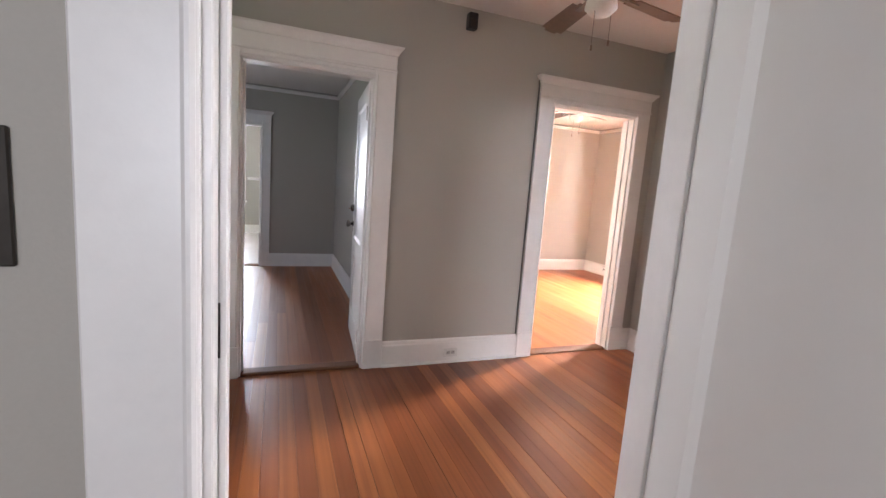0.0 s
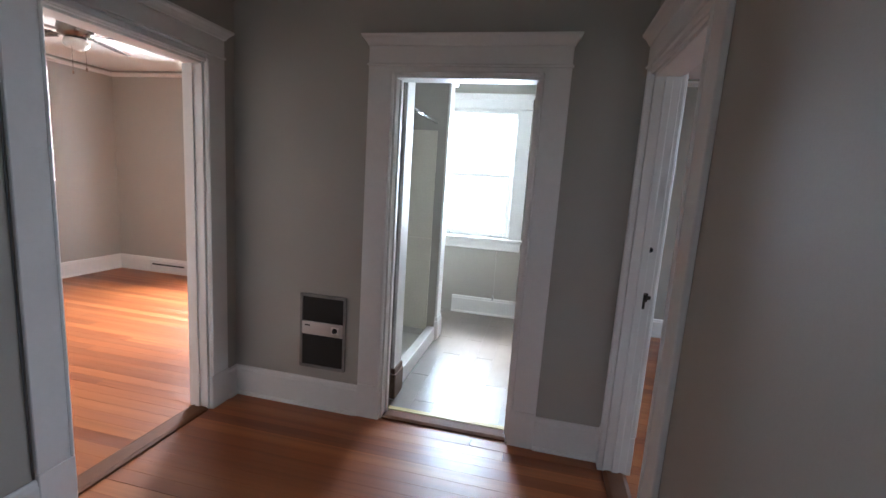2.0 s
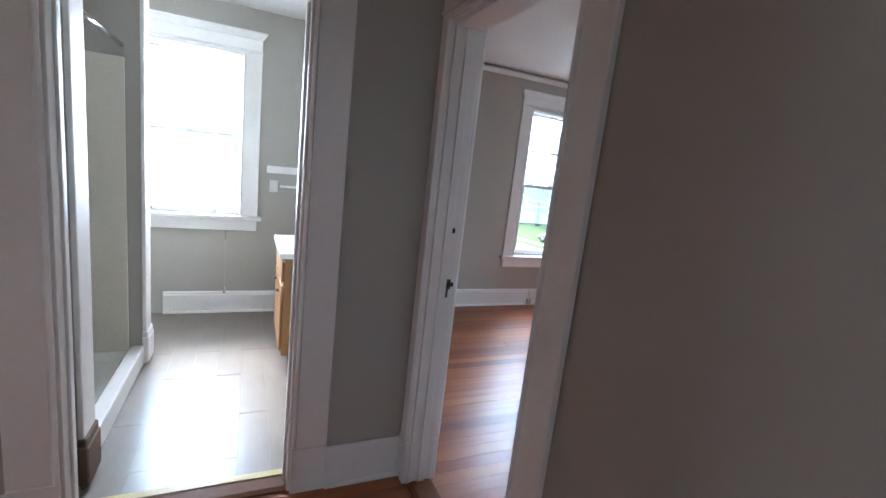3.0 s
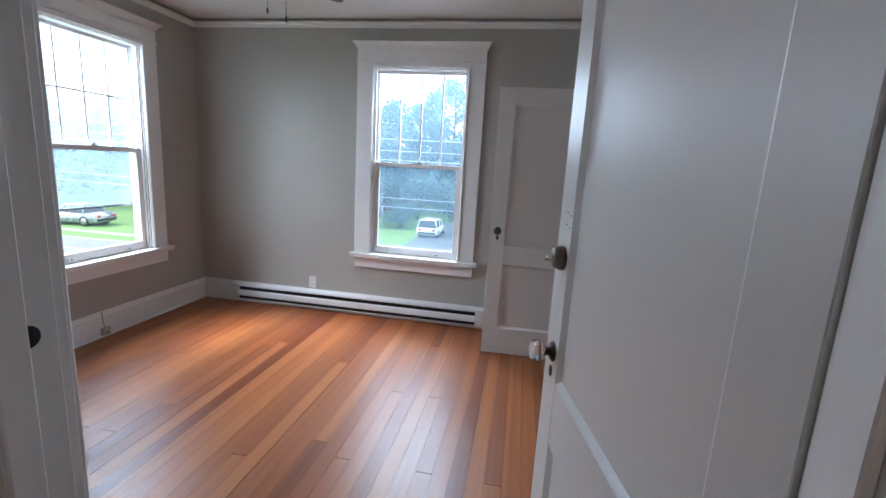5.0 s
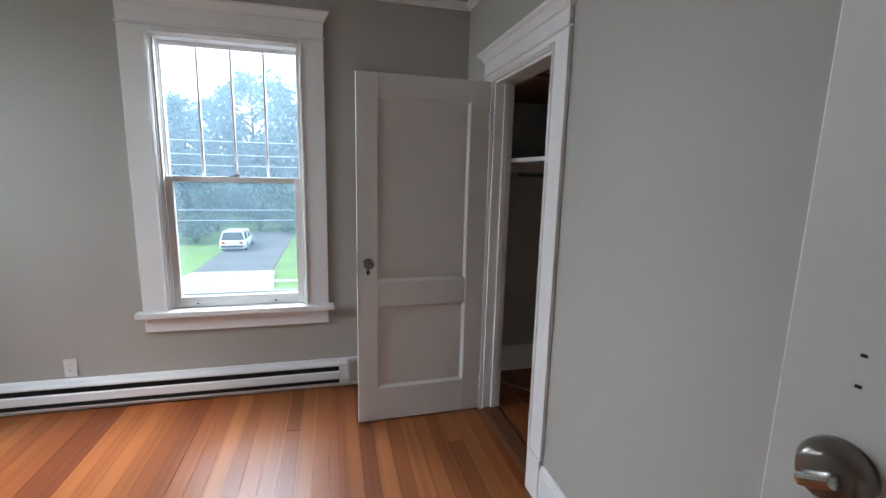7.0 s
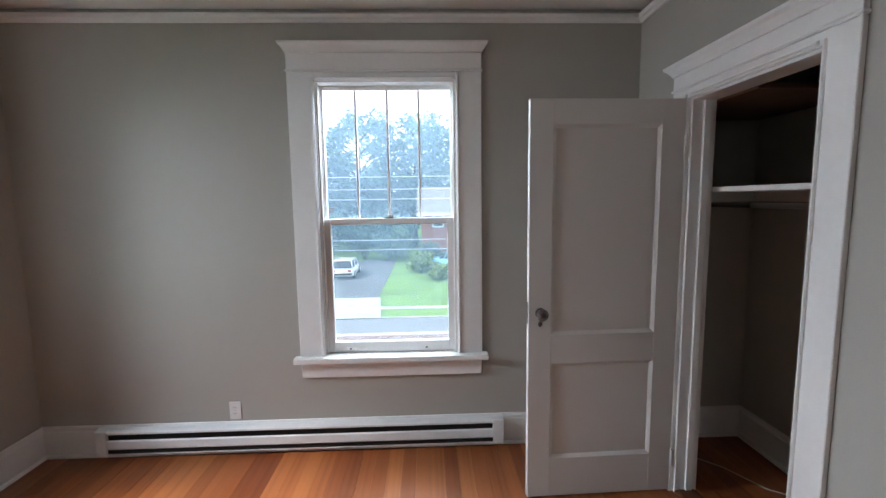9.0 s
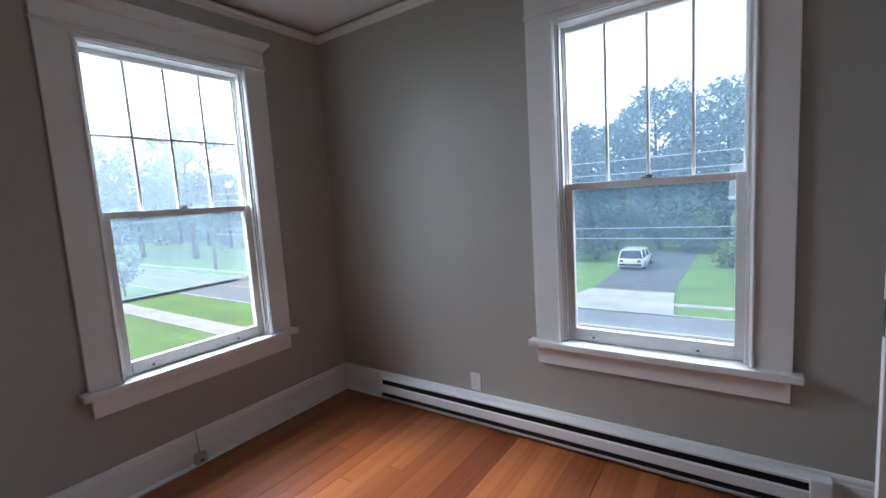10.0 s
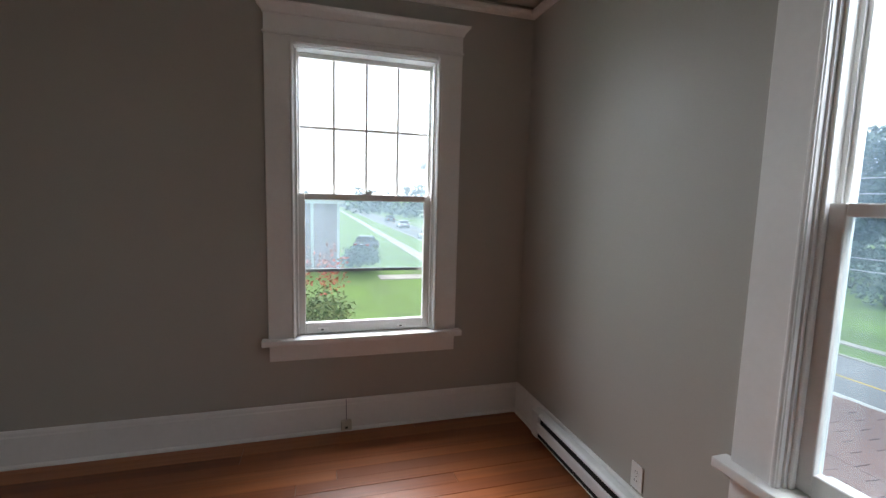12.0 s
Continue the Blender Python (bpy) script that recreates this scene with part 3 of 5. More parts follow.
room_door = panel_door("room_door", pose(5.04, -6.10, 0.018, 0, 0, -94), 0.785, 2.055, (0.22, 0.72, 0.87, 1.93), 0.98, "glossy white two-panel door standing open into the dark room", deadbolt=1.12, glass_knob=False)
for z in (0.30, 1.72):
    leaf = part("hinge_leaf", boxes((0.417, 0.420, 0.070, 0.118, z - 0.045, z + 0.045), bevel=0.001), "trim", start_frame, "painted-over hinge leaf")
    part("hinge_pin", moved(lathe([(0, -0.05), (0.008, -0.05), (0.008, 0.05), (0, 0.056)], 10), pose(0.419, 0.124, z)), "bronze", leaf)
part("strike_plate", boxes((0.4165, 0.4193, 0.040, 0.072, 1.11, 1.19), bevel=0.0005), "bronze", start_frame, "dark metal strike plate")
start_switch = thing("switch_plate", pose(5.946, -3.48, 1.325, 0, 0, 180), "dark bronze light switch plate beside the door casing", "switch")
part("cover_plate", boxes((-0.058, 0.058, -0.006, 0, -0.075, 0.075), bevel=0.002), "bronze", start_switch)
for x in (-0.023, 0.023):
    part("toggle", boxes((x - 0.005, x + 0.005, -0.014, -0.006, -0.006, 0.012), bevel=0.001), "black", start_switch)
for x, z in ((0.700, 1.305), (0.725, 1.31), (0.700, 1.335), (0.725, 1.34)):
    part("screw_hole", boxes((x, x + 0.005, 0.0002, 0.0010, z, z + 0.003)), "hole", bedroom_door)

# ---------------------------------------------------------------- windows


def sash(ob, name, w, z0, z1, y, stile, bottom, top, cols, rows, glass, slant=0):
    """A sash at local depth y with its muntins and panes."""
    h, d = w / 2, 0.034
    part(name, boxes((-h, -h + stile, y, y + d, z0, z1), (h - stile, h, y, y + d, z0, z1), (-h + stile, h - stile, y, y + d, z0, z0 + bottom), (-h + stile, h - stile, y, y + d, z1 - top, z1), bevel=0.003), "trim", ob)
    gx0, gx1, gz0, gz1 = -h + stile, h - stile, z0 + bottom, z1 - top
    for i in range(1, cols):
        x = gx0 + (gx1 - gx0) * i / cols
        part("muntin", boxes((x - 0.007, x + 0.007, y + 0.006, y + 0.028, gz0, gz1), bevel=0.003), "trim", ob)
    for j in range(1, rows):
        z = gz0 + (gz1 - gz0) * j / rows
        part("muntin", boxes((gx0, gx1, y + 0.008, y + 0.026, z - 0.007, z + 0.007), bevel=0.003), "trim", ob)
    for i in range(cols):
        for j in range(rows):
            a, b = gx0 + (gx1 - gx0) * i / cols, gx0 + (gx1 - gx0) * (i + 1) / cols
            c, e = gz0 + (gz1 - gz0) * j / rows, gz0 + (gz1 - gz0) * (j + 1) / rows
            p = part("pane", boxes((a, b, y + 0.016, y + 0.019, c, e)), glass, ob)
            p.visible_shadow = False


def window(name, m, w, z0, z1, meet, cols, rows, label, cl=0.145, cr=0.145, apron=0.10, bar=None, glass="glass", storm_glass="storm_glass"):
    """A double-hung window. Local: wall face at y = 0, outdoors towards +y."""
    ob = thing(name, m, label, "window", kind="structure")
    h = w / 2
    casing_set(ob, w, z1, cl, cr, plinth=0.0)
    for o in list(ob.children):
        if o.name.startswith(("side_casing", "inner_bead")):
            for v in o.data.vertices:
                if v.co.z < z0 * 0.5:
                    v.co.z += z0
    part("window_sill", boxes((-h - cl - 0.035, h + cr + 0.035, -0.062, 0.05, z0 - 0.032, z0 + 0.004), bevel=0.006, segments=2), "trim", ob)
    part("apron", boxes((-h - cl + 0.005, h + cr - 0.005, -0.022, 0.0, z0 - 0.032 - apron, z0 - 0.032), bevel=0.003), "trim", ob)
    for side in (-1, 1):
        a, b = sorted((side * h, side * (h - 0.012)))
        part("window_jamb", boxes((a, b, 0.0, 0.158, z0, z1)), "trim", ob)
        a, b = sorted((side * (h - 0.012), side * (h - 0.024)))
        part("stop_bead", boxes((a, b, 0.012, 0.034, z0 + 0.004, z1 - 0.012), bevel=0.003), "trim", ob)
        part("parting_bead", boxes((a, b, 0.074, 0.082, z0 + 0.004, z1 - 0.012)), "trim", ob)
    part("window_head", boxes((-h + 0.012, h - 0.012, 0.0, 0.158, z1 - 0.012, z1)), "trim", ob)
    part("outer_sill", boxes((-h + 0.012, h - 0.012, 0.05, 0.20, z0 - 0.03, z0 + 0.012)), "trim", ob)
    sw = w - 0.026
    sash(ob, "upper_sash", sw, meet - 0.02, z1 - 0.013, 0.084, 0.022, 0.036, 0.026, cols, rows, glass)
    sash(ob, "lower_sash", sw, z0 + 0.006, meet + 0.018, 0.038, 0.048, 0.068, 0.036, 1, 1, "glass_dusty")
    lock = part("sash_lock", boxes((-0.028, 0.028, 0.040, 0.066, meet + 0.018, meet + 0.026), bevel=0.002), "nickel", ob, "small metal sash lock")
    part("lock_lever", moved(boxes((-0.006, 0.030, -0.006, 0.006, 0, 0.012), bevel=0.003), pose(0.0, 0.053, meet + 0.026, 0, 0, 25)), "nickel", lock)
    for x in (-0.26, 0.22):
        lift = part("sash_lift", boxes((x - 0.03, x + 0.03, 0.030, 0.038, z0 + 0.018, z0 + 0.042), bevel=0.003), "trim", ob)
        part("lift_slot", boxes((x - 0.010, x + 0.004, 0.0288, 0.0302, z0 + 0.027, z0 + 0.036)), "bronze", lift)
    # storm window outside
    part("storm_frame", boxes((-h + 0.012, -h + 0.022, 0.128, 0.142, z0, z1 - 0.012), (h - 0.022, h - 0.012, 0.128, 0.142, z0, z1 - 0.012), (-h + 0.022, h - 0.022, 0.128, 0.142, meet - 0.018, meet + 0.012)), "trim", ob)
    low = bar if bar else z0 + 0.02
    storm = part("storm_pane", boxes((-h + 0.022, h - 0.022, 0.133, 0.136, low, meet - 0.018)), storm_glass, ob, "hazy storm window pane")
    storm.visible_shadow = False
    if bar:
        part("storm_rail", boxes((-h + 0.022, h - 0.022, 0.130, 0.148, bar - 0.009, bar + 0.009)), "nickel", ob, "grey storm window rail")
    return ob


window("window_1", pose(W1C, 0.0, 0), WW, WZ0, WZ1, 1.44, 4, 1, "white double-hung window with four tall upper panes")
window("window_2", pose(0.0, W2C, 0, 0, 0, 90), WW, WZ0, WZ1, 1.44, 4, 2, "white double-hung window with eight small upper panes", bar=0.985, glass="glass_hazy", storm_glass="glass_hazy")
window("window_3", pose(0.0, WBC, 0, 0, 0, 90), WW, WBZ0, WZ1, 1.60, 1, 1, "white double-hung bathroom window", glass="glass_bath", storm_glass="glass_bath")
window("window_4", pose(6.9, -14.08, 0, 0, 0, 180), 0.84, 0.75, WZ1, 1.5, 1, 1, "bright white double-hung window of the far room")

# ---------------------------------------------------------------- bedroom things


def baseboard_heater(x0, x1):
    L = x1 - x0
    ob = thing("baseboard_heater", pose(x0, 0, 0), "long white enamelled electric baseboard heater on the wall", "heater")
    back = -0.022
    part("body", extrude_profile([(back, 0.03), (-0.060, 0.03), (-0.066, 0.034), (-0.066, 0.041), (back, 0.041)], L), "heater_metal", ob)
    part("back_plate", boxes((0, L, back - 0.006, back, 0.03, 0.185)), "heater_metal", ob)
    # near-black slabs fill both slots in place of their shade
    part("element_gap", boxes((0.07, L - 0.07, back - 0.030, back - 0.007, 0.053, 0.172)), "hole", ob, "near-black slab standing for the shaded fin slot")
    part("lower_slot", boxes((0.07, L - 0.07, -0.0655, -0.053, 0.0415, 0.078)), "hole", ob, "near-black slab standing for the shaded air slot")
    part("front_panel", extrude_profile([(-0.060, 0.073), (-0.071, 0.071), (-0.074, 0.076), (-0.072, 0.122), (-0.066, 0.130), (-0.062, 0.128), (-0.067, 0.120), (-0.068, 0.078), (-0.060, 0.077)], L - 0.14), "heater_metal", ob).location.x = 0.07
    part("top_hood", extrude_profile([(back, 0.190), (-0.056, 0.186), (-0.068, 0.176), (-0.068, 0.165), (-0.063, 0.165), (-0.063, 0.173), (-0.054, 0.180), (back, 0.184)], L), "heater_metal", ob)
    for a in (0.0, L - 0.07):
        part("end_cap", boxes((a, a + 0.07, -0.074, back, 0.03, 0.188), bevel=0.004), "heater_metal", ob)
    return ob


baseboard_heater(0.36, 2.875)


def outlet(m, label="white plastic duplex wall outlet", wide=0.07, high=0.115, boxd=0.006, horizontal=False, face="plate"):
    ob = thing("wall_outlet", m, label, "outlet")
    w, h = (high, wide) if horizontal else (wide, high)
    part("cover_plate", boxes((-w / 2, w / 2, -boxd, 0, -h / 2, h / 2), bevel=0.002), "plate", ob)
    for s in (-0.5, 0.5):
        c = (s * 0.039, 0) if horizontal else (0, s * 0.039)
        rec = part("receptacle", boxes((c[0] - 0.016, c[0] + 0.016, -boxd - 0.002, -boxd, c[1] - 0.014, c[1] + 0.014), bevel=0.001), face, ob)
        for dx in (-0.007, 0.005):
            part("slot", boxes((c[0] + dx, c[0] + dx + 0.002, -boxd - 0.0026, -boxd - 0.002, c[1] - 0.002, c[1] + 0.007)), "hole", rec)
    part("screw", boxes((-0.002, 0.002, -boxd - 0.001, -boxd, -0.002, 0.002)), "nickel", ob)
    return ob


outlet(pose(1.187, 0.0, 0.268))
jack = thing("phone_jack", pose(0.036, -1.165, 0.052, 0, 0, 90), "small beige phone jack box on the baseboard", "jack")
part("housing", boxes((-0.032, 0.032, -0.030, 0.0, -0.030, 0.030), bevel=0.004), "jack_plastic", jack)
part("socket", boxes((-0.008, 0.008, -0.0315, -0.030, -0.016, -0.004)), "hole", jack)
part("wire", tube([(0, -0.006, 0.03), (0.002, 0.006, 0.07), (0, 0.010, 0.15)], 0.0022, 6), "cable", jack)
outlet(pose(4.318, -5.96, 0.085, 0, 0, 180), "white plastic outlet with dark sockets on the baseboard", horizontal=True, face="steel")


def ceiling_fan(m, blades, light, turn, blade_mat, label, drop=0.24):
    """A ceiling fan with tapered blades on irons; at the origin under the ceiling."""
    ob = thing("ceiling_fan", m, label, "fan")
    part("canopy", lathe([(0, 0), (0.07, 0), (0.07, -0.015), (0.045, -0.05), (0.015, -0.06), (0, -0.06)], 24), "nickel", ob)
    part("rod", lathe([(0.012, -0.05), (0.012, -drop + 0.06)], 12), "nickel", ob)
    part("motor", lathe([(0, -drop + 0.07), (0.06, -drop + 0.065), (0.105, -drop + 0.045), (0.115, -drop), (0.105, -drop - 0.035), (0.06, -drop - 0.055), (0, -drop - 0.06)], 28), "nickel", ob)
    for i in range(blades):
        a = turn + 360.0 * i / blades
        bm = boxes((0.19, 0.62, -0.055, 0.055, -0.003, 0.003))
        for v in bm.verts:
            if v.co.x > 0.4:
                v.co.y *= 1.22
        bmesh.ops.bevel(bm, geom=[e for e in bm.edges if abs(e.verts[0].co.z - e.verts[1].co.z) > 0.004], offset=0.03, segments=4, affect="EDGES")
        b = part("blade", moved(bm, pose(0, 0, -drop - 0.012, 0, 0, a) @ pose(0, 0, 0, 12, 0, 0)), blade_mat, ob)
        part("blade_iron", moved(boxes((0.09, 0.26, -0.018, 0.018, -0.004, 0.002), bevel=0.002), pose(0, 0, -drop - 0.018, 0, 0, a) @ pose(0, 0, 0, 12, 0, 0)), "nickel", b)
    if light:
        part("light_bowl", lathe([(0.04, -drop - 0.05), (0.075, -drop - 0.065), (0.08, -drop - 0.10), (0.05, -drop - 0.13), (0, -drop - 0.14)], 24), "frost", ob, "unlit frosted glass bowl")
    for dx, l in ((0.05, 0.24), (-0.05, 0.20)):
        c = part("pull_chain", tube([(dx, 0.02, -drop - 0.05), (dx, 0.02, -drop - 0.05 - l)], 0.0016, 6), "nickel", ob)
        part("fob", moved(lathe([(0, 0.015), (0.006, 0.01), (0.006, -0.012), (0, -0.016)], 10), pose(dx, 0.02, -drop - 0.06 - l)), "fan_brown", c)
    return ob


ceiling_fan(pose(1.86, -1.75, CEIL), 4, False, 86, "fan_dark", "dark-bladed ceiling fan under the bedroom ceiling")
ceiling_fan(pose(4.12, -4.83, CEIL), 5, True, -99, "fan_brown", "brown-bladed ceiling fan under the hall ceiling")
ceiling_fan(pose(2.25, -7.5, CEIL), 5, True, 200, "fan_dark", "ceiling fan with light bowl in the warm room")

# closet
closet_shelf = thing("closet_shelf", pose(4.15, -0.93, 1.60), "white painted closet shelf on cleats", "shelf")
part("board", boxes((-0.30, 0.30, -0.92, 0.92, -0.012, 0.012), bevel=0.002), "trim", closet_shelf)
part("cleat", boxes((0.278, 0.298, -0.92, 0.92, -0.07, -0.012)), "trim", closet_shelf)
part("cleat", boxes((-0.30, 0.278, 0.90, 0.92, -0.07, -0.012)), "trim", closet_shelf)
rod = tagged(mesh_ob("closet_rod", tube([(4.12, -1.85, 1.515), (4.12, 0.0, 1.515)], 0.014, 12), "rod"), "steel clothes rod under the closet shelf", "rod")
tagged(mesh_ob("upper_closet_shelf", boxes((3.83, 4.44, -0.80, -0.005, 2.02, 2.045), bevel=0.002), "closet_wood"), "raw brown board shelf high in the closet", "shelf")
tagged(mesh_ob("loose_cord", tube([(3.86, -0.16, 0.006), (3.98, -0.24, 0.006), (4.10, -0.36, 0.006), (4.20, -0.55, 0.006), (4.34, -0.66, 0.006)], 0.0032, 6), "jack_plastic"), "thin white cord lying on the closet floor", "cord")
baseboard(3.82, 0.0, 0, 0.63)
baseboard(4.45, 0.0, -90, 1.85)

# ---------------------------------------------------------------- hall things
wall_heater = thing("wall_heater", pose(2.50, -5.342, 0.515, 0, 0, 90), "recessed steel-framed electric wall heater with dark grilles", "heater")
part("face_frame", boxes((-0.158, -0.140, -0.016, 0, -0.245, 0.245), (0.140, 0.158, -0.016, 0, -0.245, 0.245), (-0.140, 0.140, -0.016, 0, 0.226, 0.245), (-0.140, 0.140, -0.016, 0, -0.245, -0.226), bevel=0.002), "grey_frame", wall_heater)
for z0, z1 in ((0.065, 0.226), (-0.226, -0.020)):
    g = part("grille", boxes((-0.14, 0.14, -0.008, -0.001, z0, z1)), "grille", wall_heater)
    n = int((z1 - z0) / 0.011)
    for i in range(n):
        z = z0 + (i + 0.5) * (z1 - z0) / n
        part("grille_bar", boxes((-0.14, 0.14, -0.0115, -0.008, z - 0.0018, z + 0.0018)), "grille", g)
band = part("control_band", boxes((-0.14, 0.14, -0.018, -0.001, -0.020, 0.065), bevel=0.002), "steel", wall_heater, "brushed steel control band")
part("thermostat_knob", moved(lathe([(0, 0), (0.017, 0), (0.015, 0.014), (0, 0.015)], 18), pose(0.088, -0.018, 0.024, 90, 0, 0)), "black", band)
part("dial_plate", boxes((0.062, 0.114, -0.0195, -0.018, 0.0, 0.048)), "plate", band)
part("name_bar", boxes((-0.12, -0.085, -0.0188, -0.018, 0.036, 0.045)), "black", band)

switch = thing("switch_plate", pose(6.145, -5.98, 1.405, 0, 0, 180), "dark bronze light switch plate on greige wall", "switch")
part("cover_plate", boxes((-0.058, 0.058, -0.006, 0, -0.058, 0.058), bevel=0.002), "bronze", switch)
for x in (-0.023, 0.023):
    part("toggle", moved(boxes((-0.005, 0.005, -0.014, 0, -0.008, 0.012), bevel=0.001), pose(x, -0.005, 0.0, 20, 0, 0)), "plate" if x > 0 else "black", switch)

chime = thing("door_chime", pose(4.352, -5.98, 2.56, 0, 0, 180), "small black door chime box near the ceiling", "chime")
part("housing", boxes((-0.035, 0.035, -0.06, 0, -0.055, 0.055), bevel=0.008, segments=2), "black", chime)
part("face", boxes((-0.022, 0.022, -0.062, -0.060, -0.04, 0.01), bevel=0.001), "bronze", chime)

def wall_cable(points, radius=0.004):
    return tagged(mesh_ob("wall_cable", tube(points, radius, 6), "cable"), "thin dark cable running beside the door casing", "cable")


wall_cable([(6.012, -5.974, 2.28), (6.010, -5.974, 1.7), (6.014, -5.974, 0.9), (6.010, -5.972, 0.66), (6.045, -5.965, 0.48), (6.038, -5.962, 0.32), (6.015, -5.955, 0.21)])
wall_cable([(6.020, -5.974, 0.64), (6.026, -5.968, 0.50), (6.018, -5.964, 0.36), (6.012, -5.955, 0.205)], 0.003)
wall_cable([(3.736, -5.974, 2.27), (3.732, -5.975, 1.5), (3.735, -5.974, 0.8), (3.731, -5.974, 0.205)])

# stairs down beside the south wall, with a half-height newel and rail
stairs = thing("stairs", pose(6.44, -5.52, 0), "staircase going down beside the hall wall", "stairs", kind="structure")
for i in range(9):
    z, x = -0.18 * (i + 1), 0.25 * i
    if x + 0.25 < 1.74:
        part("tread", boxes((x - 0.02, x + 0.25, -0.455, 0.46, z - 0.03, z), bevel=0.006), "carpet", stairs)
    if x < 1.74:
        part("riser", boxes((x, x + 0.018, -0.455, 0.46, z + 0.0, z + 0.15)), "trim", stairs)
skirt = [(0.0, -0.02), (0.0, 0.198), (1.7, -1.03), (1.7, -1.35)]
bm = bmesh.new()
fa = [bm.verts.new((x, -0.459, z)) for x, z in skirt]
fb = [bm.verts.new((x, -0.437, z)) for x, z in skirt]
for k in range(4):
    bm.faces.new((fa[k], fa[(k + 1) % 4], fb[(k + 1) % 4], fb[k]))
bm.faces.new(fa[::-1])
bm.faces.new(fb)
bmesh.ops.recalc_face_normals(bm, faces=bm.faces)
part("skirt_board", bm, "trim", stairs, "white sloping skirt board")
newel = thing("newel_post", pose(6.395, -5.143, 0), "white boxed newel post with dark wooden cap", "post")
part("shaft", boxes((-0.068, 0.068, -0.068, 0.068, 0, 0.885), bevel=0.004), "trim", newel)
part("base", boxes((-0.08, 0.08, -0.08, 0.08, 0, 0.20), bevel=0.006), "trim", newel)
part("band", boxes((-0.080, 0.080, -0.080, 0.080, 0.640, 0.658), bevel=0.004), "trim", newel)
part("cap", boxes((-0.092, 0.092, -0.092, 0.092, 0.885, 0.925), bevel=0.008, segments=2), "cap_wood", newel, "dark-stained wooden cap")
rail_wall = thing("stair_parapet", pose(6.463, -5.143, 0), "white panelled half wall with dark cap beside the stairs", "railing", kind="structure")
part("panel", boxes((0.0, 1.70, -0.045, 0.045, -0.02, 0.86), bevel=0.003), "trim", rail_wall)
part("cap", boxes((0.026, 1.70, -0.08, 0.08, 0.86, 0.892), bevel=0.008, segments=2), "cap_wood", rail_wall, "dark-stained wooden cap")
flat("wall_stair_well", 6.44, 8.18, -5.06, -5.05, -3.0, -0.022, "wall", "painted stairwell wall", "wall")

# room beyond the first opening
light = thing("flush_ceiling_light", pose(6.13, -8.65, CEIL), "white frosted flush ceiling light, switched off", "lamp")
part("base", lathe([(0, 0), (0.13, 0), (0.13, -0.02), (0.12, -0.03), (0, -0.03)], 28), "plate", light)
part("diffuser", lathe([(0.12, -0.03), (0.125, -0.05), (0.09, -0.085), (0.0, -0.105)], 28), "frost", light)
chair_rail = tagged(mesh_ob("chair_rail", boxes((4.8, 6.30, -14.08, -14.05, 1.24, 1.30), bevel=0.004), "trim"), "white wooden rail along the far room wall", "rail", kind="structure")
vent = thing("wall_vent", pose(0.024, -8.95, 0.10, 0, 0, 90), "white baseboard register in the warm room", "vent")
part("frame", boxes((-0.30, 0.30, -0.035, 0, -0.06, 0.07), bevel=0.003), "heater_metal", vent)
part("slot", boxes((-0.26, 0.26, -0.037, -0.035, 0.01, 0.03)), "hole", vent)

# ---------------------------------------------------------------- bathroom
pan = thing("shower_pan", pose(1.02, -5.98, 0), "low white shower pan behind a flat curb", "shower pan")
bm = bmesh.new()
add_box(bm, 0.02, 1.09, 0.02, 0.95, 0.004, 0.10)
bmesh.ops.recalc_face_normals(bm, faces=bm.faces)
top = max(bm.faces, key=lambda f: f.calc_center_median().z)
bmesh.ops.inset_region(bm, faces=[top], thickness=0.06)
bmesh.ops.translate(bm, verts=top.verts, vec=(0, 0, -0.05))
part("basin", bm, "tub", pan)
part("curb", boxes((0.004, 1.096, 0.952, 1.03, 0.004, 0.13), bevel=0.006), "trim", pan)
surround = thing("shower_surround", pose(1.02, -5.98, 0), "cream plastic shower surround panels with a seam", "shower")
part("back_panel", boxes((0.02, 1.08, 0.004, 0.016, 0.105, 1.95), bevel=0.002), "surround", surround)
part("end_panel", boxes((0.02, 0.03, 0.02, 0.945, 0.105, 1.95), bevel=0.002), "surround", surround)
part("lower_panel", boxes((0.014, 0.032, 0.018, 0.946, 0.103, 0.98), bevel=0.003), "surround", surround)
wall("wall_tub_end", "x", 0.90, 1.02, -5.98, -4.96)
wall("wall_tub_near", "x", 2.12, 2.24, -5.98, -4.955)
for x0, x1 in ((0.885, 1.035), (2.105, 2.255)):
    post = thing("wall_end_trim", pose((x0 + x1) / 2, -4.955, 0), "white wall-end trim with a stepped plinth", "trim", kind="structure")
    h = (x1 - x0) / 2
    part("board", boxes((-h, h, -0.004, 0.018, 0.0, 2.36), bevel=0.003), "trim", post)
    part("plinth", boxes((-h - 0.012, h + 0.012, -0.006, 0.034, 0.012, 0.19), bevel=0.006), "brown_trim" if x0 > 2 else "trim", post)
    part("plinth_step", boxes((-h - 0.006, h + 0.006, -0.006, 0.028, 0.19, 0.23), bevel=0.006), "brown_trim" if x0 > 2 else "trim", post)
    part("capital", boxes((-h - 0.02, h + 0.02, -0.008, 0.05, 2.36, 2.44), bevel=0.010), "trim", post)
tagged(mesh_ob("shower_rod", tube([(1.03, -5.05, 2.02), (2.11, -5.05, 2.02)], 0.013, 12), "chrome"), "chrome shower curtain rod above the tub", "rod")
vanity = thing("vanity_cabinet", pose(0.02, -3.62, 0), "honey oak bathroom vanity cabinet", "cabinet")
part("body", boxes((0.55, 1.25, -0.48, 0.0, 0.10, 0.80), bevel=0.003), "oak", vanity)
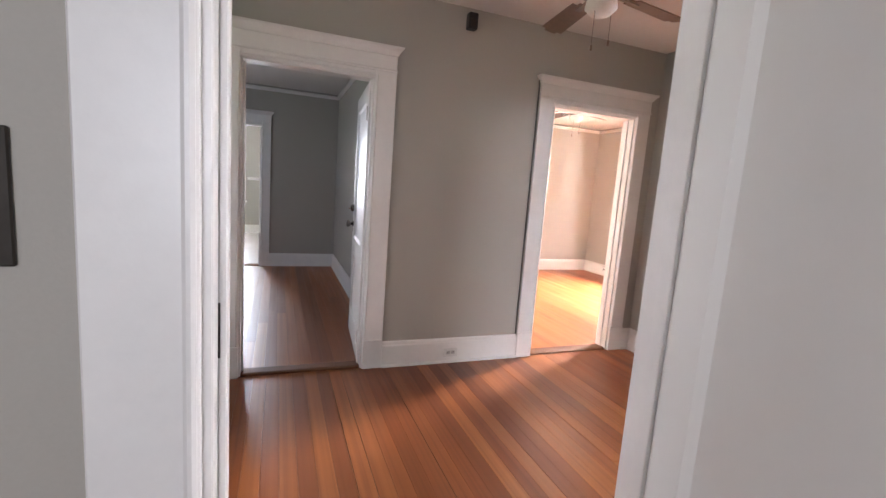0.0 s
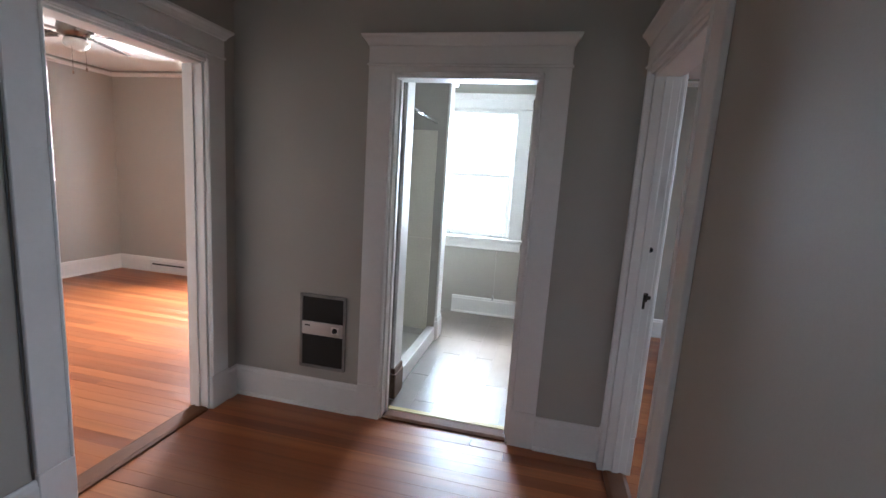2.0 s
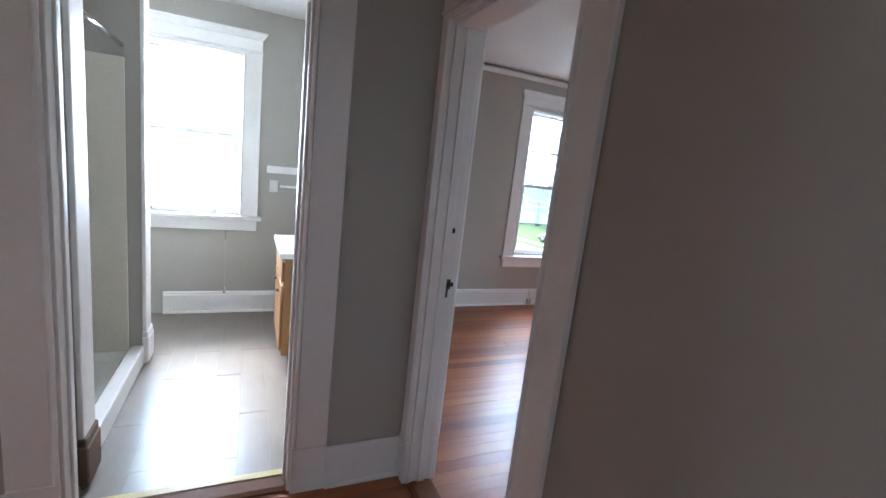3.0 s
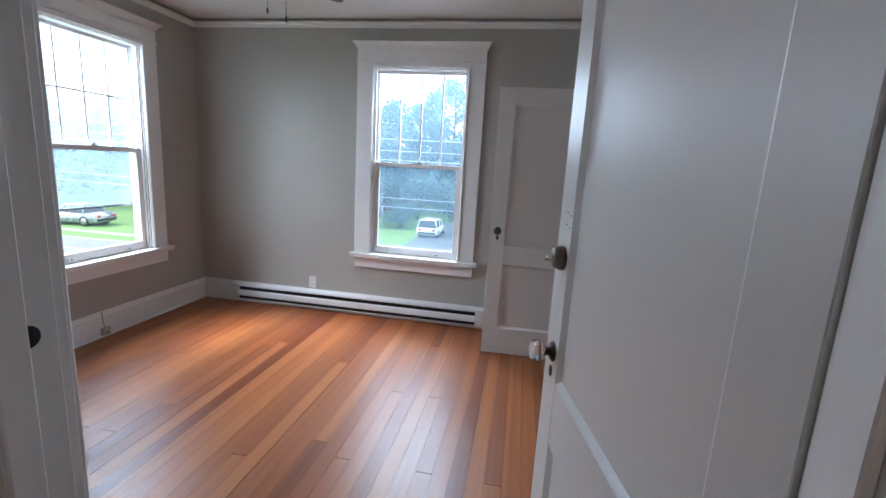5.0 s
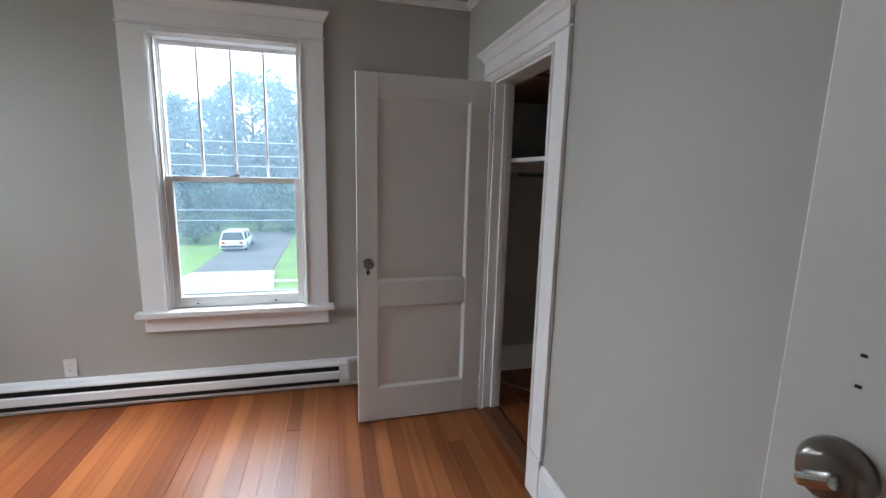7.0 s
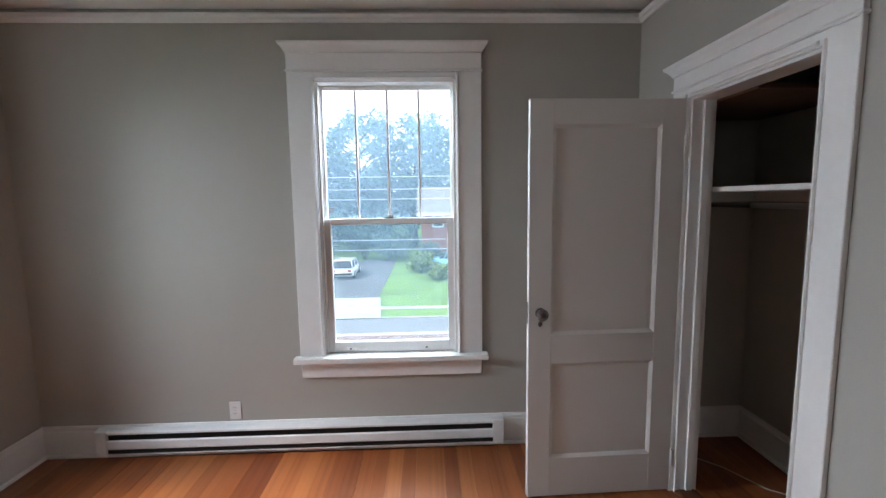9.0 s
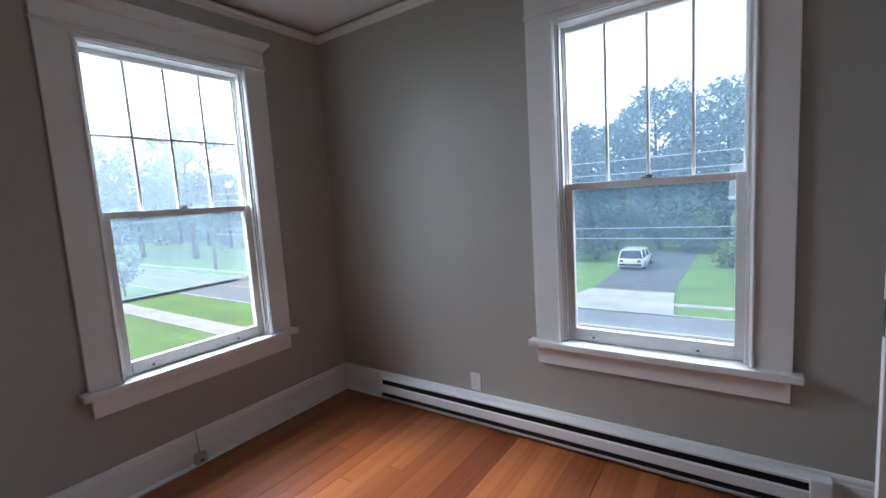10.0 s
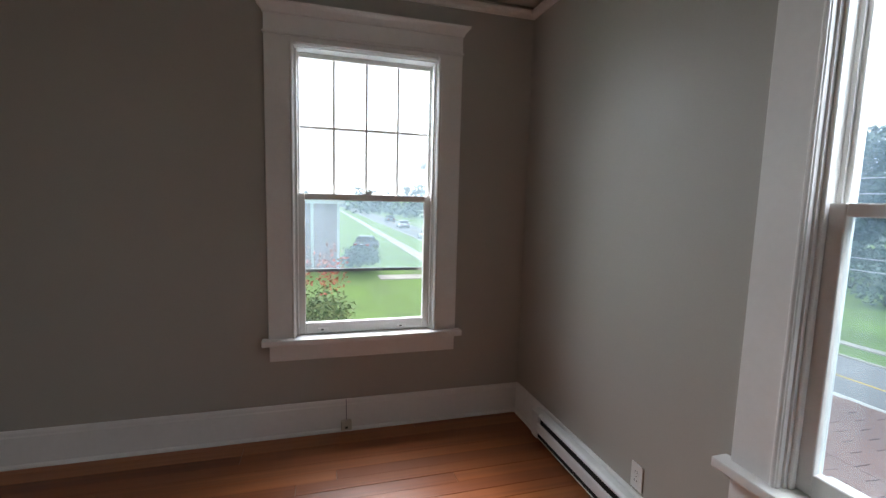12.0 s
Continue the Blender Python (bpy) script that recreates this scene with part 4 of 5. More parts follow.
part("toe_kick", boxes((0.57, 1.23, -0.42, 0.0, 0.004, 0.10)), "brown_trim", vanity)
for a in (0.57, 0.91):
    d = part("door", boxes((a, a + 0.32, -0.498, -0.48, 0.13, 0.60), bevel=0.004), "oak", vanity)
    part("handle", boxes((a + 0.14, a + 0.18, -0.52, -0.498, 0.52, 0.54), bevel=0.004), "nickel", d)
part("drawer_front", boxes((0.57, 1.23, -0.498, -0.48, 0.63, 0.77), bevel=0.004), "oak", vanity)
tagged(mesh_ob("bathroom_countertop", boxes((0.55, 1.29, -4.14, -3.605, 0.80, 0.84), (0.55, 1.29, -3.63, -3.605, 0.84, 0.94), bevel=0.006, segments=2), "counter"), "white cultured marble vanity top with backsplash", "countertop")
towel = thing("towel_rail", pose(0.0, -4.0, 1.27, 0, 0, 90), "white wooden rail boards beside the bathroom window", "rail")
part("board", boxes((-0.20, 0.38, -0.022, 0, 0.04, 0.11), bevel=0.004), "trim", towel)
part("lower_board", boxes((-0.08, 0.38, -0.018, 0, -0.09, -0.06), bevel=0.004), "trim", towel)
part("switch_box", boxes((-0.17, -0.10, -0.02, 0, -0.13, -0.02), bevel=0.003), "plate", towel)

# ---------------------------------------------------------------- outdoors
G = -3.8


def sheet(name, x0, x1, y0, y1, z, material, label, category, thick=0.0):
    bm = boxes((x0, x1, y0, y1, z - thick, z)) if thick else bmesh.new()
    if not thick:
        bm.faces.new([bm.verts.new(p) for p in ((x0, y0, z), (x1, y0, z), (x1, y1, z), (x0, y1, z))])
    return tagged(mesh_ob(name, bm, material), label, category, kind="structure")


sheet("ground", -900, 900, -900, 900, G, "grass", "mown green lawn reaching to the distance", "ground")
sheet("road", -400, 300, 11.6, 16.8, G + 0.02, "asphalt", "grey asphalt street", "road", 0.06)
centre = sheet("road_marking", -300, 200, 14.55, 14.67, G + 0.026, "yellow_paint", "yellow centre line on the street", "marking", 0.004)
sheet("pavement_1", -400, 200, 7.2, 8.4, G + 0.05, "concrete", "pale concrete pavement along the lawn", "pavement", 0.1)
sheet("pavement_2", -0.1, 200, 18.5, 18.95, G + 0.05, "concrete", "narrow concrete pavement across the street", "pavement", 0.1)
sheet("pavement_3", -300, -4.4, 18.5, 18.95, G + 0.05, "concrete", "narrow concrete pavement across the street", "pavement", 0.1)
for y0, y1 in ((11.45, 11.6), (16.8, 16.95)):
    sheet("kerb", -300, 200, y0, y1, G + 0.07, "concrete", "low concrete kerb", "kerb", 0.10)
sheet("driveway", -4.15, -0.35, 20.6, 36.0, G + 0.04, "drive", "dark asphalt driveway", "driveway", 0.06)
bm = bmesh.new()
vs = [bm.verts.new(p) for p in ((-4.9, 16.75, G + 0.08), (0.25, 16.75, G + 0.08), (-0.2, 20.9, G + 0.09), (-4.1, 20.9, G + 0.09))]
bm.faces.new(vs)
bmesh.ops.recalc_face_normals(bm, faces=bm.faces)
tagged(mesh_ob("driveway_apron", bm, "concrete"), "pale concrete driveway apron", "driveway", kind="structure")
sheet("garden_path", -27.0, -25.4, 2.6, 7.2, G + 0.04, "concrete", "concrete path across the lawn", "path", 0.06)

# own porch roof under the north window
porch = thing("porch_roof", pose(2.0, 0.16, -0.25), "red-brown shingled porch roof below the window", "roof", kind="structure")
part("deck", moved(boxes((-5.0, 7.0, 0.0, 3.95, -0.10, -0.014)), pose(0, 0, 0, -4.6, 0, 0)), "siding", porch)
SH_W, SH_D = 0.30, 0.16
shingle_mesh = boxes((0.004, SH_W - 0.004, 0, SH_D + 0.03, -0.004, 0.008), bevel=0.002)
sm = bpy.data.meshes.new("shingle")
shingle_mesh.to_mesh(sm)
shingle_mesh.free()
sm.materials.append(M["shingle"])
far_bm = bmesh.new()
for row in range(24):
    y = 0.05 + row * SH_D
    for col in range(36):
        x = -5.0 + col * SH_W + (0.15 if row % 2 else 0.0)
        if row >= 14 and -2.6 < x < 5.0:
            o = new("shingle", sm)
            o.parent = porch
            o.matrix_local = pose(0, 0, 0, -4.6, 0, 0) @ pose(x, y, 0.004 * random.random(), 2.2, 0, 0)
        else:
            add_box(far_bm, x + 0.004, x + SH_W - 0.004, y, y + SH_D + 0.02, -0.006, 0.006)
moved(far_bm, pose(0, 0, 0, -4.6, 0, 0))
tagged(part("shingle_field", far_bm, "shingle", porch), kind="stuff")
part("gutter", moved(extrude_profile([(3.95, -0.10), (4.05, -0.10), (4.07, 0.0), (4.055, 0.0), (4.04, -0.085), (3.95, -0.085)], 12.0), pose(-5.0, 0, 0, -4.6, 0, 0)), "siding", porch, "white metal gutter")


def car(m, paint, label, suv=True):
    """A parked car, nose along +x: body shell, cabin, windows, wheels, lamps."""
    ob = thing("car", m, label, "car")
    L, W = (4.35, 1.76) if suv else (4.5, 1.76)
    H0, H1 = (0.90, 1.50) if suv else (0.86, 1.42)
    prof = [(-L / 2, 0.35), (-L / 2 - 0.03, 0.62), (-L / 2 + 0.05, H0), (L / 2 - 1.25, H0), (L / 2 - 0.35, H0 - 0.14), (L / 2, H0 - 0.34), (L / 2 + 0.02, 0.36), (L / 2 - 0.15, 0.22), (-L / 2 + 0.15, 0.22)]
    bm = bmesh.new()
    a = [bm.verts.new((x, -W / 2, z)) for x, z in prof]
    b = [bm.verts.new((x, W / 2, z)) for x, z in prof]
    n = len(prof)
    for i in range(n):
        bm.faces.new((a[i], a[(i + 1) % n], b[(i + 1) % n], b[i]))
    bm.faces.new(a[::-1])
    bm.faces.new(b)
    bmesh.ops.recalc_face_normals(bm, faces=bm.faces)
    bmesh.ops.bevel(bm, geom=list(bm.edges), offset=0.07, segments=3, affect="EDGES")
    for f in bm.faces:
        f.smooth = True
    part("body", bm, paint, ob)
    rear, front = (-L / 2 + 0.05, L / 2 - 1.25) if suv else (-L / 2 + 0.75, L / 2 - 1.45)

    def cabin(shrink, z0, z1, y):
        bm = bmesh.new()
        lo = [(rear + shrink, z0), (front - shrink, z0)]
        hi = [(rear + 0.50 + shrink, z1), (front - 0.85 - shrink, z1)]
        pts = [(lo[0][0], -y, z0), (lo[1][0], -y, z0), (lo[1][0], y, z0), (lo[0][0], y, z0)]
        ptt = [(hi[0][0], -y + 0.16, z1), (hi[1][0], -y + 0.16, z1), (hi[1][0], y - 0.16, z1), (hi[0][0], y - 0.16, z1)]
        p, q = [bm.verts.new(v) for v in pts], [bm.verts.new(v) for v in ptt]
        for i in range(4):
            bm.faces.new((p[i], p[(i + 1) % 4], q[(i + 1) % 4], q[i]))
        bm.faces.new(q)
        bm.faces.new(p[::-1])
        bmesh.ops.recalc_face_normals(bm, faces=bm.faces)
        bmesh.ops.bevel(bm, geom=list(bm.edges), offset=0.05, segments=2, affect="EDGES")
        return bm

    part("cabin_windows", cabin(0.0, H0 - 0.05, H1 - 0.06, W / 2 - 0.05), "car_glass", ob, "dark tinted windows")
    part("roof", boxes((rear + 0.38, front - 0.80, -W / 2 + 0.19, W / 2 - 0.19, H1 - 0.085, H1), bevel=0.035, segments=3), paint, ob)
    for x in (rear + 0.10, (rear + front) / 2 - 0.1, front - 0.42):
        for s in (-1, 1):
            part("pillar", tube([(x, s * (W / 2 - 0.045), H0 - 0.03), (x + (0.22 if x < 0 else -0.28), s * (W / 2 - 0.19), H1 - 0.06)], 0.045, 6), paint, ob)
    for x in (-L / 2 + 0.85, L / 2 - 0.85):
        for s in (-1, 1):
            wl = part("wheel", moved(lathe([(0, -0.11), (0.30, -0.11), (0.335, -0.08), (0.335, 0.08), (0.30, 0.11), (0, 0.11)], 22), pose(x, s * (W / 2 - 0.09), 0.335, 90, 0, 0)), "tyre", ob)
            part("rim", moved(lathe([(0, 0.0), (0.20, 0.0), (0.20, 0.012), (0, 0.02)], 14), pose(x, s * (W / 2 + 0.022), 0.335, -90 * s, 0, 0)), "steel", wl)
    for s in (-1, 1):
        part("tail_lamp", boxes((-L / 2 - 0.035, -L / 2 + 0.10, s * (W / 2 - 0.28) - 0.12, s * (W / 2 - 0.28) + 0.12, H0 - 0.28, H0 - 0.10), bevel=0.02), "tail_red", ob)
        part("headlamp", boxes((L / 2 - 0.32, L / 2 + 0.01, s * (W / 2 - 0.28) - 0.13, s * (W / 2 - 0.28) + 0.13, H0 - 0.38, H0 - 0.24), bevel=0.02), "frost", ob)
    part("rear_bumper", boxes((-L / 2 - 0.06, -L / 2 + 0.1, -W / 2 + 0.12, W / 2 - 0.12, 0.36, 0.52), bevel=0.03), "black", ob)
    part("number_plate", boxes((-L / 2 - 0.045, -L / 2 - 0.02, -0.16, 0.16, 0.66, 0.74)), "plate", ob)
    return ob


car(pose(-3.38, 28.6, G + 0.045, 0, 0, 90) @ Matrix.Scale(0.86, 4), "car_white", "white estate car parked on the asphalt driveway")
car(pose(4.2, 31.0, G, 0, 0, 175), "car_blue", "pale blue car parked on the lawn beside a brick house")
car(pose(-53.5, 12.6, G + 0.02, 0, 0, 180), "car_silver", "silver car parked at the kerb", suv=False)
car(pose(-43.0, 3.6, G, 0, 0, 160), "car_dark", "dark saloon car parked on the grass", suv=False)
car(pose(-77.0, 13.8, G + 0.02, 0, 0, 180), "car_white", "distant white car on the street", suv=False)
car(pose(-97.0, 14.5, G + 0.02, 0, 0, 180), "car_dark", "distant dark car on the street", suv=True)
car(pose(-26.5, 20.9, G, 0, 0, 185), "car_silver", "silver car parked across the street", suv=False)


def leaf_cloud(bm, centre, radii, count, size, rng):
    """Leaf sprays: small bent quads, thick near the outside of an uneven ball."""
    cx, cy, cz = centre
    for _ in range(count):
        u = Vector((rng.gauss(0, 1), rng.gauss(0, 1), rng.gauss(0, 1))).normalized()
        k = rng.uniform(0.45, 1.05)
        k *= 0.85 + 0.3 * noise.noise(u * 2.3 + Vector(centre))
        p = Vector((cx + u.x * radii[0] * k, cy + u.y * radii[1] * k, cz + u.z * radii[2] * k))
        s = size * rng.uniform(0.55, 1.35)
        q = Euler((rng.uniform(-0.9, 0.9), rng.uniform(-0.9, 0.9), rng.uniform(0, 6.28))).to_matrix()
        pts = [(-s, 0, 0), (0, -0.42 * s, 0.12 * s), (s, 0, -0.1 * s), (0, 0.42 * s, 0.12 * s)]
        bm.faces.new([bm.verts.new(p + q @ Vector(t)) for t in pts])


def tree(x, y, height, spread, seed, label, leaf=0.34, clumps=26, per=150, group=""):
    rng = random.Random(seed)
    ob = thing("tree", pose(x, y, G), label, "tree", group)
    th = height * 0.42
    lean = Vector((rng.uniform(-0.05, 0.05), rng.uniform(-0.05, 0.05), 0))
    pts = [Vector((0, 0, -0.1)) + lean * k * height + Vector((0, 0, height * 0.86 * k)) for k in (0, 0.25, 0.5, 0.75, 1.0)]
    r0 = height * 0.02
    part("trunk", tube(pts, [r0 * 1.25, r0, r0 * 0.75, r0 * 0.45, r0 * 0.12], 9), "bark", ob)
    crown_bm = bmesh.new()
    for i in range(clumps):
        k = (i + 0.5) / clumps
        zc = height * (0.30 + 0.66 * k)
        width = spread * (0.35 + 0.75 * math.sin(math.pi * min(1, 0.18 + 0.80 * (1 - k)))) * rng.uniform(0.55, 1.05)
        a = i * 2.4 + rng.uniform(-0.4, 0.4)
        c = Vector((math.cos(a) * width * 0.62, math.sin(a) * width * 0.62, zc))
        if i % 2 == 0:
            base = Vector((0, 0, zc - width * 0.45)) + lean * height * k
            part("limb", tube([base, (base + c) / 2 + Vector((0, 0, 0.2)), c], [r0 * 0.35, r0 * 0.22, r0 * 0.06], 6), "bark", ob)
        rr = spread * rng.uniform(0.26, 0.44)
        leaf_cloud(crown_bm, c, (rr, rr, rr * rng.uniform(0.55, 0.8)), per, leaf, rng)
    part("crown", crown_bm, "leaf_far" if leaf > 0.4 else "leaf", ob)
    return ob


TREES = [
    (-10.0, 42, 11.5, 4.4), (-4.5, 45, 14.6, 5.0), (1.0, 48, 14.8, 5.4), (8.0, 50, 14.6, 5.6), (14, 47, 17, 5.8), (-16.5, 42, 15.5, 5.2),
    (-21, 37, 11, 4.4), (-27, 34, 10, 4.2), (19, 41, 15, 5.4), (-34, 33, 10, 4.4), (-40, 28, 11, 5.0), (-52, 24, 16, 5.6), (-64, 23, 13, 5.2), (-78, 25, 17, 6.2), (-97, 27, 19, 7.0),
    (-60, 33, 11, 5), (-72, 36, 12, 5.5), (-86, 38, 13, 6), (26, 44, 14, 5.2), (-11.5, 31.5, 7.5, 3.4), (-64, -9, 9, 5), (-82, -14, 12, 6)]
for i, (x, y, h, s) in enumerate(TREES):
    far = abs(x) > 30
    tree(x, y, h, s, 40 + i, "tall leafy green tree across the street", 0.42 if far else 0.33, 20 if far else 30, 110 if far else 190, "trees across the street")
tree(-32.5, 9.6, 3.4, 1.6, 91, "young thin tree staked beside the pavement", 0.16, 14, 50)


def shrub(name, x, y, z, rx, ry, rz, count, seed, label, size=0.12, mat="leaf_light", flowers=0):
    rng = random.Random(seed)
    ob = thing(name, pose(x, y, z), label, "shrub")
    for k in range(5):
        a = k * 1.26
        part("stem", tube([(0.05 * math.cos(a), 0.05 * math.sin(a), 0), (rx * 0.35 * math.cos(a), ry * 0.35 * math.sin(a), rz * 1.0)], [0.03, 0.012], 6), "bark", ob)
    bm = bmesh.new()
    for k in range(9):
        c = (rng.uniform(-0.5, 0.5) * rx, rng.uniform(-0.5, 0.5) * ry, rz * rng.uniform(0.55, 1.5))
        leaf_cloud(bm, c, (rx * 0.55, ry * 0.55, rz * 0.5), count // 9, size, rng)
    part("foliage", bm, mat, ob)
    if flowers:
        bm = bmesh.new()
        for k in range(6):
            c = (rng.uniform(-0.6, 0.6) * rx, rng.uniform(-0.6, 0.6) * ry, rz * rng.uniform(1.2, 2.0))
            leaf_cloud(bm, c, (rx * 0.3, ry * 0.3, rz * 0.3), flowers // 6, size * 0.7, rng)
        part("blossom", bm, "leaf_red", ob)
    return ob


shrub("flowering_bush", -7.0, -1.75, G, 1.15, 1.35, 1.95, 5200, 5, "tall green bush with red flower sprays near the house", 0.075, flowers=760)
shrub("round_shrub", -29.0, 1.3, G, 2.2, 2.0, 1.0, 1800, 6, "dark rounded shrub on the lawn", 0.16, "leaf")
for i, (x, y, rx, rz) in enumerate(((-6.6, 31.0, 1.8, 1.3), (-9.6, 30.0, 2.0, 1.2), (-1.2, 36.5, 2.2, 1.4), (1.9, 29.5, 1.2, 0.8), (2.6, 33.5, 1.6, 1.1), (3.2, 26.4, 0.9, 0.6), (-13.5, 29.0, 2.4, 1.3), (7.0, 34.0, 2.2, 1.2))):
    shrub("garden_shrub", x, y, G, rx, rx, rz, 1300, 20 + i, "loose green garden shrub across the street", 0.15, "leaf_light" if i % 2 else "leaf")

for i, (x, y, rx, rz) in enumerate(((-3.4, 37.6, 2.4, 2.3), (-6.6, 37.0, 2.6, 2.5), (-0.2, 38.6, 2.4, 2.2), (-10.2, 36.4, 2.6, 2.2), (-14.0, 35.6, 2.6, 2.0), (-18.0, 33.6, 2.6, 1.9))):
    shrub("understory_bush", x, y, G, rx, 2.0, rz, 1700, 60 + i, "tall dense bush in the shade below the trees", 0.20, "leaf")

# far woods closing the view
rng = random.Random(7)
woods = bmesh.new()
for i in range(150):
    a = radians(rng.uniform(70, 205))
    d = rng.uniform(95, 170)
    c = (d * math.cos(a), d * math.sin(a), G + rng.uniform(1, 9))
    if -20 < c[1] < 24 and c[0] < 0:
        c = (-rng.uniform(150, 230), c[1], G + rng.uniform(0, 5))
    leaf_cloud(woods, c, (7, 7, 6), 110, 1.3, rng)
for i in range(90):
    c = (rng.uniform(-60, 40), rng.uniform(50, 70), G + rng.uniform(0, 7))
    leaf_cloud(woods, c, (4, 4, 4), 150, 0.7, rng)
for i in range(60):
    c = (rng.uniform(-130, -20), rng.uniform(34, 60), G + rng.uniform(0, 4))
    leaf_cloud(woods, c, (4, 4, 3.5), 120, 0.7, rng)
tagged(mesh_ob("far_woods", woods, "leaf_far"), "distant green woods with haze in their leaf colour", "woods", kind="stuff")


def house(name, m, w, d, h, wall_mat, label, wins, pitch=0.30):
    """A plain house: walls, gable roof, trimmed windows on the face at local -y."""
    ob = thing(name, m, label, "house")
    part("wall", boxes((-w / 2, w / 2, 0, d, 0, h)), wall_mat, ob)
    bm = bmesh.new()
    o, rh = 0.4, d * pitch
    v = [bm.verts.new(p) for p in ((-w / 2 - o, -o, h), (w / 2 + o, -o, h), (w / 2 + o, d + o, h), (-w / 2 - o, d + o, h), (-w / 2 - o, d / 2, h + rh), (w / 2 + o, d / 2, h + rh))]
    for q in ((0, 1, 5, 4), (2, 3, 4, 5), (0, 4, 3), (1, 2, 5), (0, 3, 2, 1)):
        bm.faces.new([v[i] for i in q])
    bmesh.ops.recalc_face_normals(bm, faces=bm.faces)
    part("roof", bm, "roof", ob)
    part("fascia", boxes((-w / 2 - o, w / 2 + o, -o - 0.03, -o, h - 0.22, h + 0.02)), "siding", ob)
    for x, z, ww, wh in wins:
        wf = part("window", boxes((x - ww / 2 - 0.12, x + ww / 2 + 0.12, -0.06, 0, z - 0.12, z + wh + 0.12), bevel=0.01), "siding", ob)
        part("pane", boxes((x - ww / 2, x + ww / 2, -0.075, -0.061, z, z + wh)), "car_glass", wf)
        part("glazing_bar", boxes((x - ww / 2, x + ww / 2, -0.085, -0.076, z + wh / 2 - 0.03, z + wh / 2 + 0.03)), "siding", wf)
    return ob


house("house", pose(6.4, 36.5, G, 0, 0, 0), 9.0, 8, 4.15, "brick", "two-storey red brick house with white windows", [(-3.0, 3.0, 0.8, 0.85), (0.2, 3.0, 0.8, 0.85), (-0.6, 0.6, 1.0, 1.4), (2.4, 0.6, 1.0, 1.4)])
house("house", pose(-12.5, 43.0, G, 0, 0, 0), 7.5, 8, 4.6, "brick", "brick house half hidden behind trees", [(2.2, 0.8, 0.9, 1.5), (2.2, 3.2, 0.9, 1.0), (-0.6, 3.2, 0.9, 1.0)])
neighbour = house("house", pose(-30.0, -4.5, G, 0, 0, 90), 9.4, 6, 5.0, "mauve", "pale mauve neighbour house with white corner boards", [(-3.2, 0.9, 0.9, 1.5), (-0.4, 0.9, 0.9, 1.5), (-3.2, 3.2, 0.9, 1.2)], 0.05)
for x in (-4.66, -1.6, 0.9, 2.8, 4.62):
    part("corner_board", boxes((x - 0.10, x + 0.10, -0.05, 0.0, 0.0, 4.95), bevel=0.01), "siding", neighbour)
portico = thing("portico", pose(-12.3, 41.4, G), "small white gabled portico of a house", "porch")
for x in (-0.8, 0.8):
    part("column", lathe([(0.12, 0), (0.10, 0.1), (0.09, 2.3), (0.12, 2.4)], 12), "siding", portico).location.x = x
part("gable", moved(extrude_profile([(-1.1, 2.4), (1.1, 2.4), (0.0, 3.3)], 1.2), pose(0, 0, 0, 0, 0, 90)), "siding", portico)


def utility_pole(x, y, h):
    ob = thing("utility_pole", pose(x, y, G), "weathered wooden utility pole with crossarm", "pole")
    part("shaft", tube([(0, 0, -0.1), (0, 0, h)], [0.15, 0.10], 10), "pole", ob)
    part("crossarm", boxes((-0.06, 0.06, -1.1, 1.1, h - 0.9, h - 0.78), bevel=0.01), "pole", ob)
    for s in (-0.9, 0.0, 0.9):
        part("insulator", moved(lathe([(0.03, 0), (0.05, 0.05), (0.03, 0.14), (0, 0.15)], 10), pose(0, s, h - 0.78)), "plate", ob)
    return ob


utility_pole(-38.0, 18.9, 8.6)
utility_pole(34.0, 18.9, 8.6)
sign = thing("street_sign", pose(-37.6, 9.3, G), "yellow diamond street sign on a thin post", "sign")
part("post", tube([(0, 0, 0), (0, 0, 3.3)], 0.035, 8), "steel", sign)
part("board", moved(boxes((-0.012, 0.012, -0.3, 0.3, -0.3, 0.3), bevel=0.005), pose(0.04, 0, 3.0, 45, 0, 0)), "yellow_paint", sign)
for y, z, sag in ((18.2, 3.14, 0.5), (18.5, 2.57, 0.5), (18.8, 2.1, 0.5), (18.4, 0.15, 0.5), (18.7, -0.35, 0.5)):
    pts = [(-38 + 72 * k / 24, y, z - sag * (1 - (2 * k / 24 - 1) ** 2)) for k in range(25)]
    tagged(mesh_ob("power_line", tube(pts, 0.016, 5), "wire"), "power line strung along the street", "wire", "power lines")
for z, y2 in ((2.3, 16.0), (1.4, 15.5)):
    pts = [(-38 - 60 * k / 16, 18.9 + (y2 - 18.9) * k / 16, z - 0.6 * (1 - (2 * k / 16 - 1) ** 2)) for k in range(17)]
    tagged(mesh_ob("power_line", tube(pts, 0.02, 5), "wire"), "power line strung along the street", "wire", "power lines")
hydrant = thing("fire_hydrant", pose(-17.5, 9.9, G), "pale grey fire hydrant on the grass verge", "hydrant")
part("barrel", lathe([(0.16, 0), (0.16, 0.06), (0.11, 0.08), (0.11, 0.52), (0.14, 0.55), (0.12, 0.64), (0.04, 0.72), (0, 0.73)], 16), "plate", hydrant)
for s in (-1, 1):
    part("nozzle", moved(lathe([(0.06, 0), (0.06, 0.08), (0.0, 0.09)], 12), pose(0, s * 0.10, 0.42, -90 * s, 0, 0)), "plate", hydrant)
bin_ob = thing("wheeled_bin", pose(5.3, 20.9, G), "dark wheeled refuse bin beside the pavement", "bin")
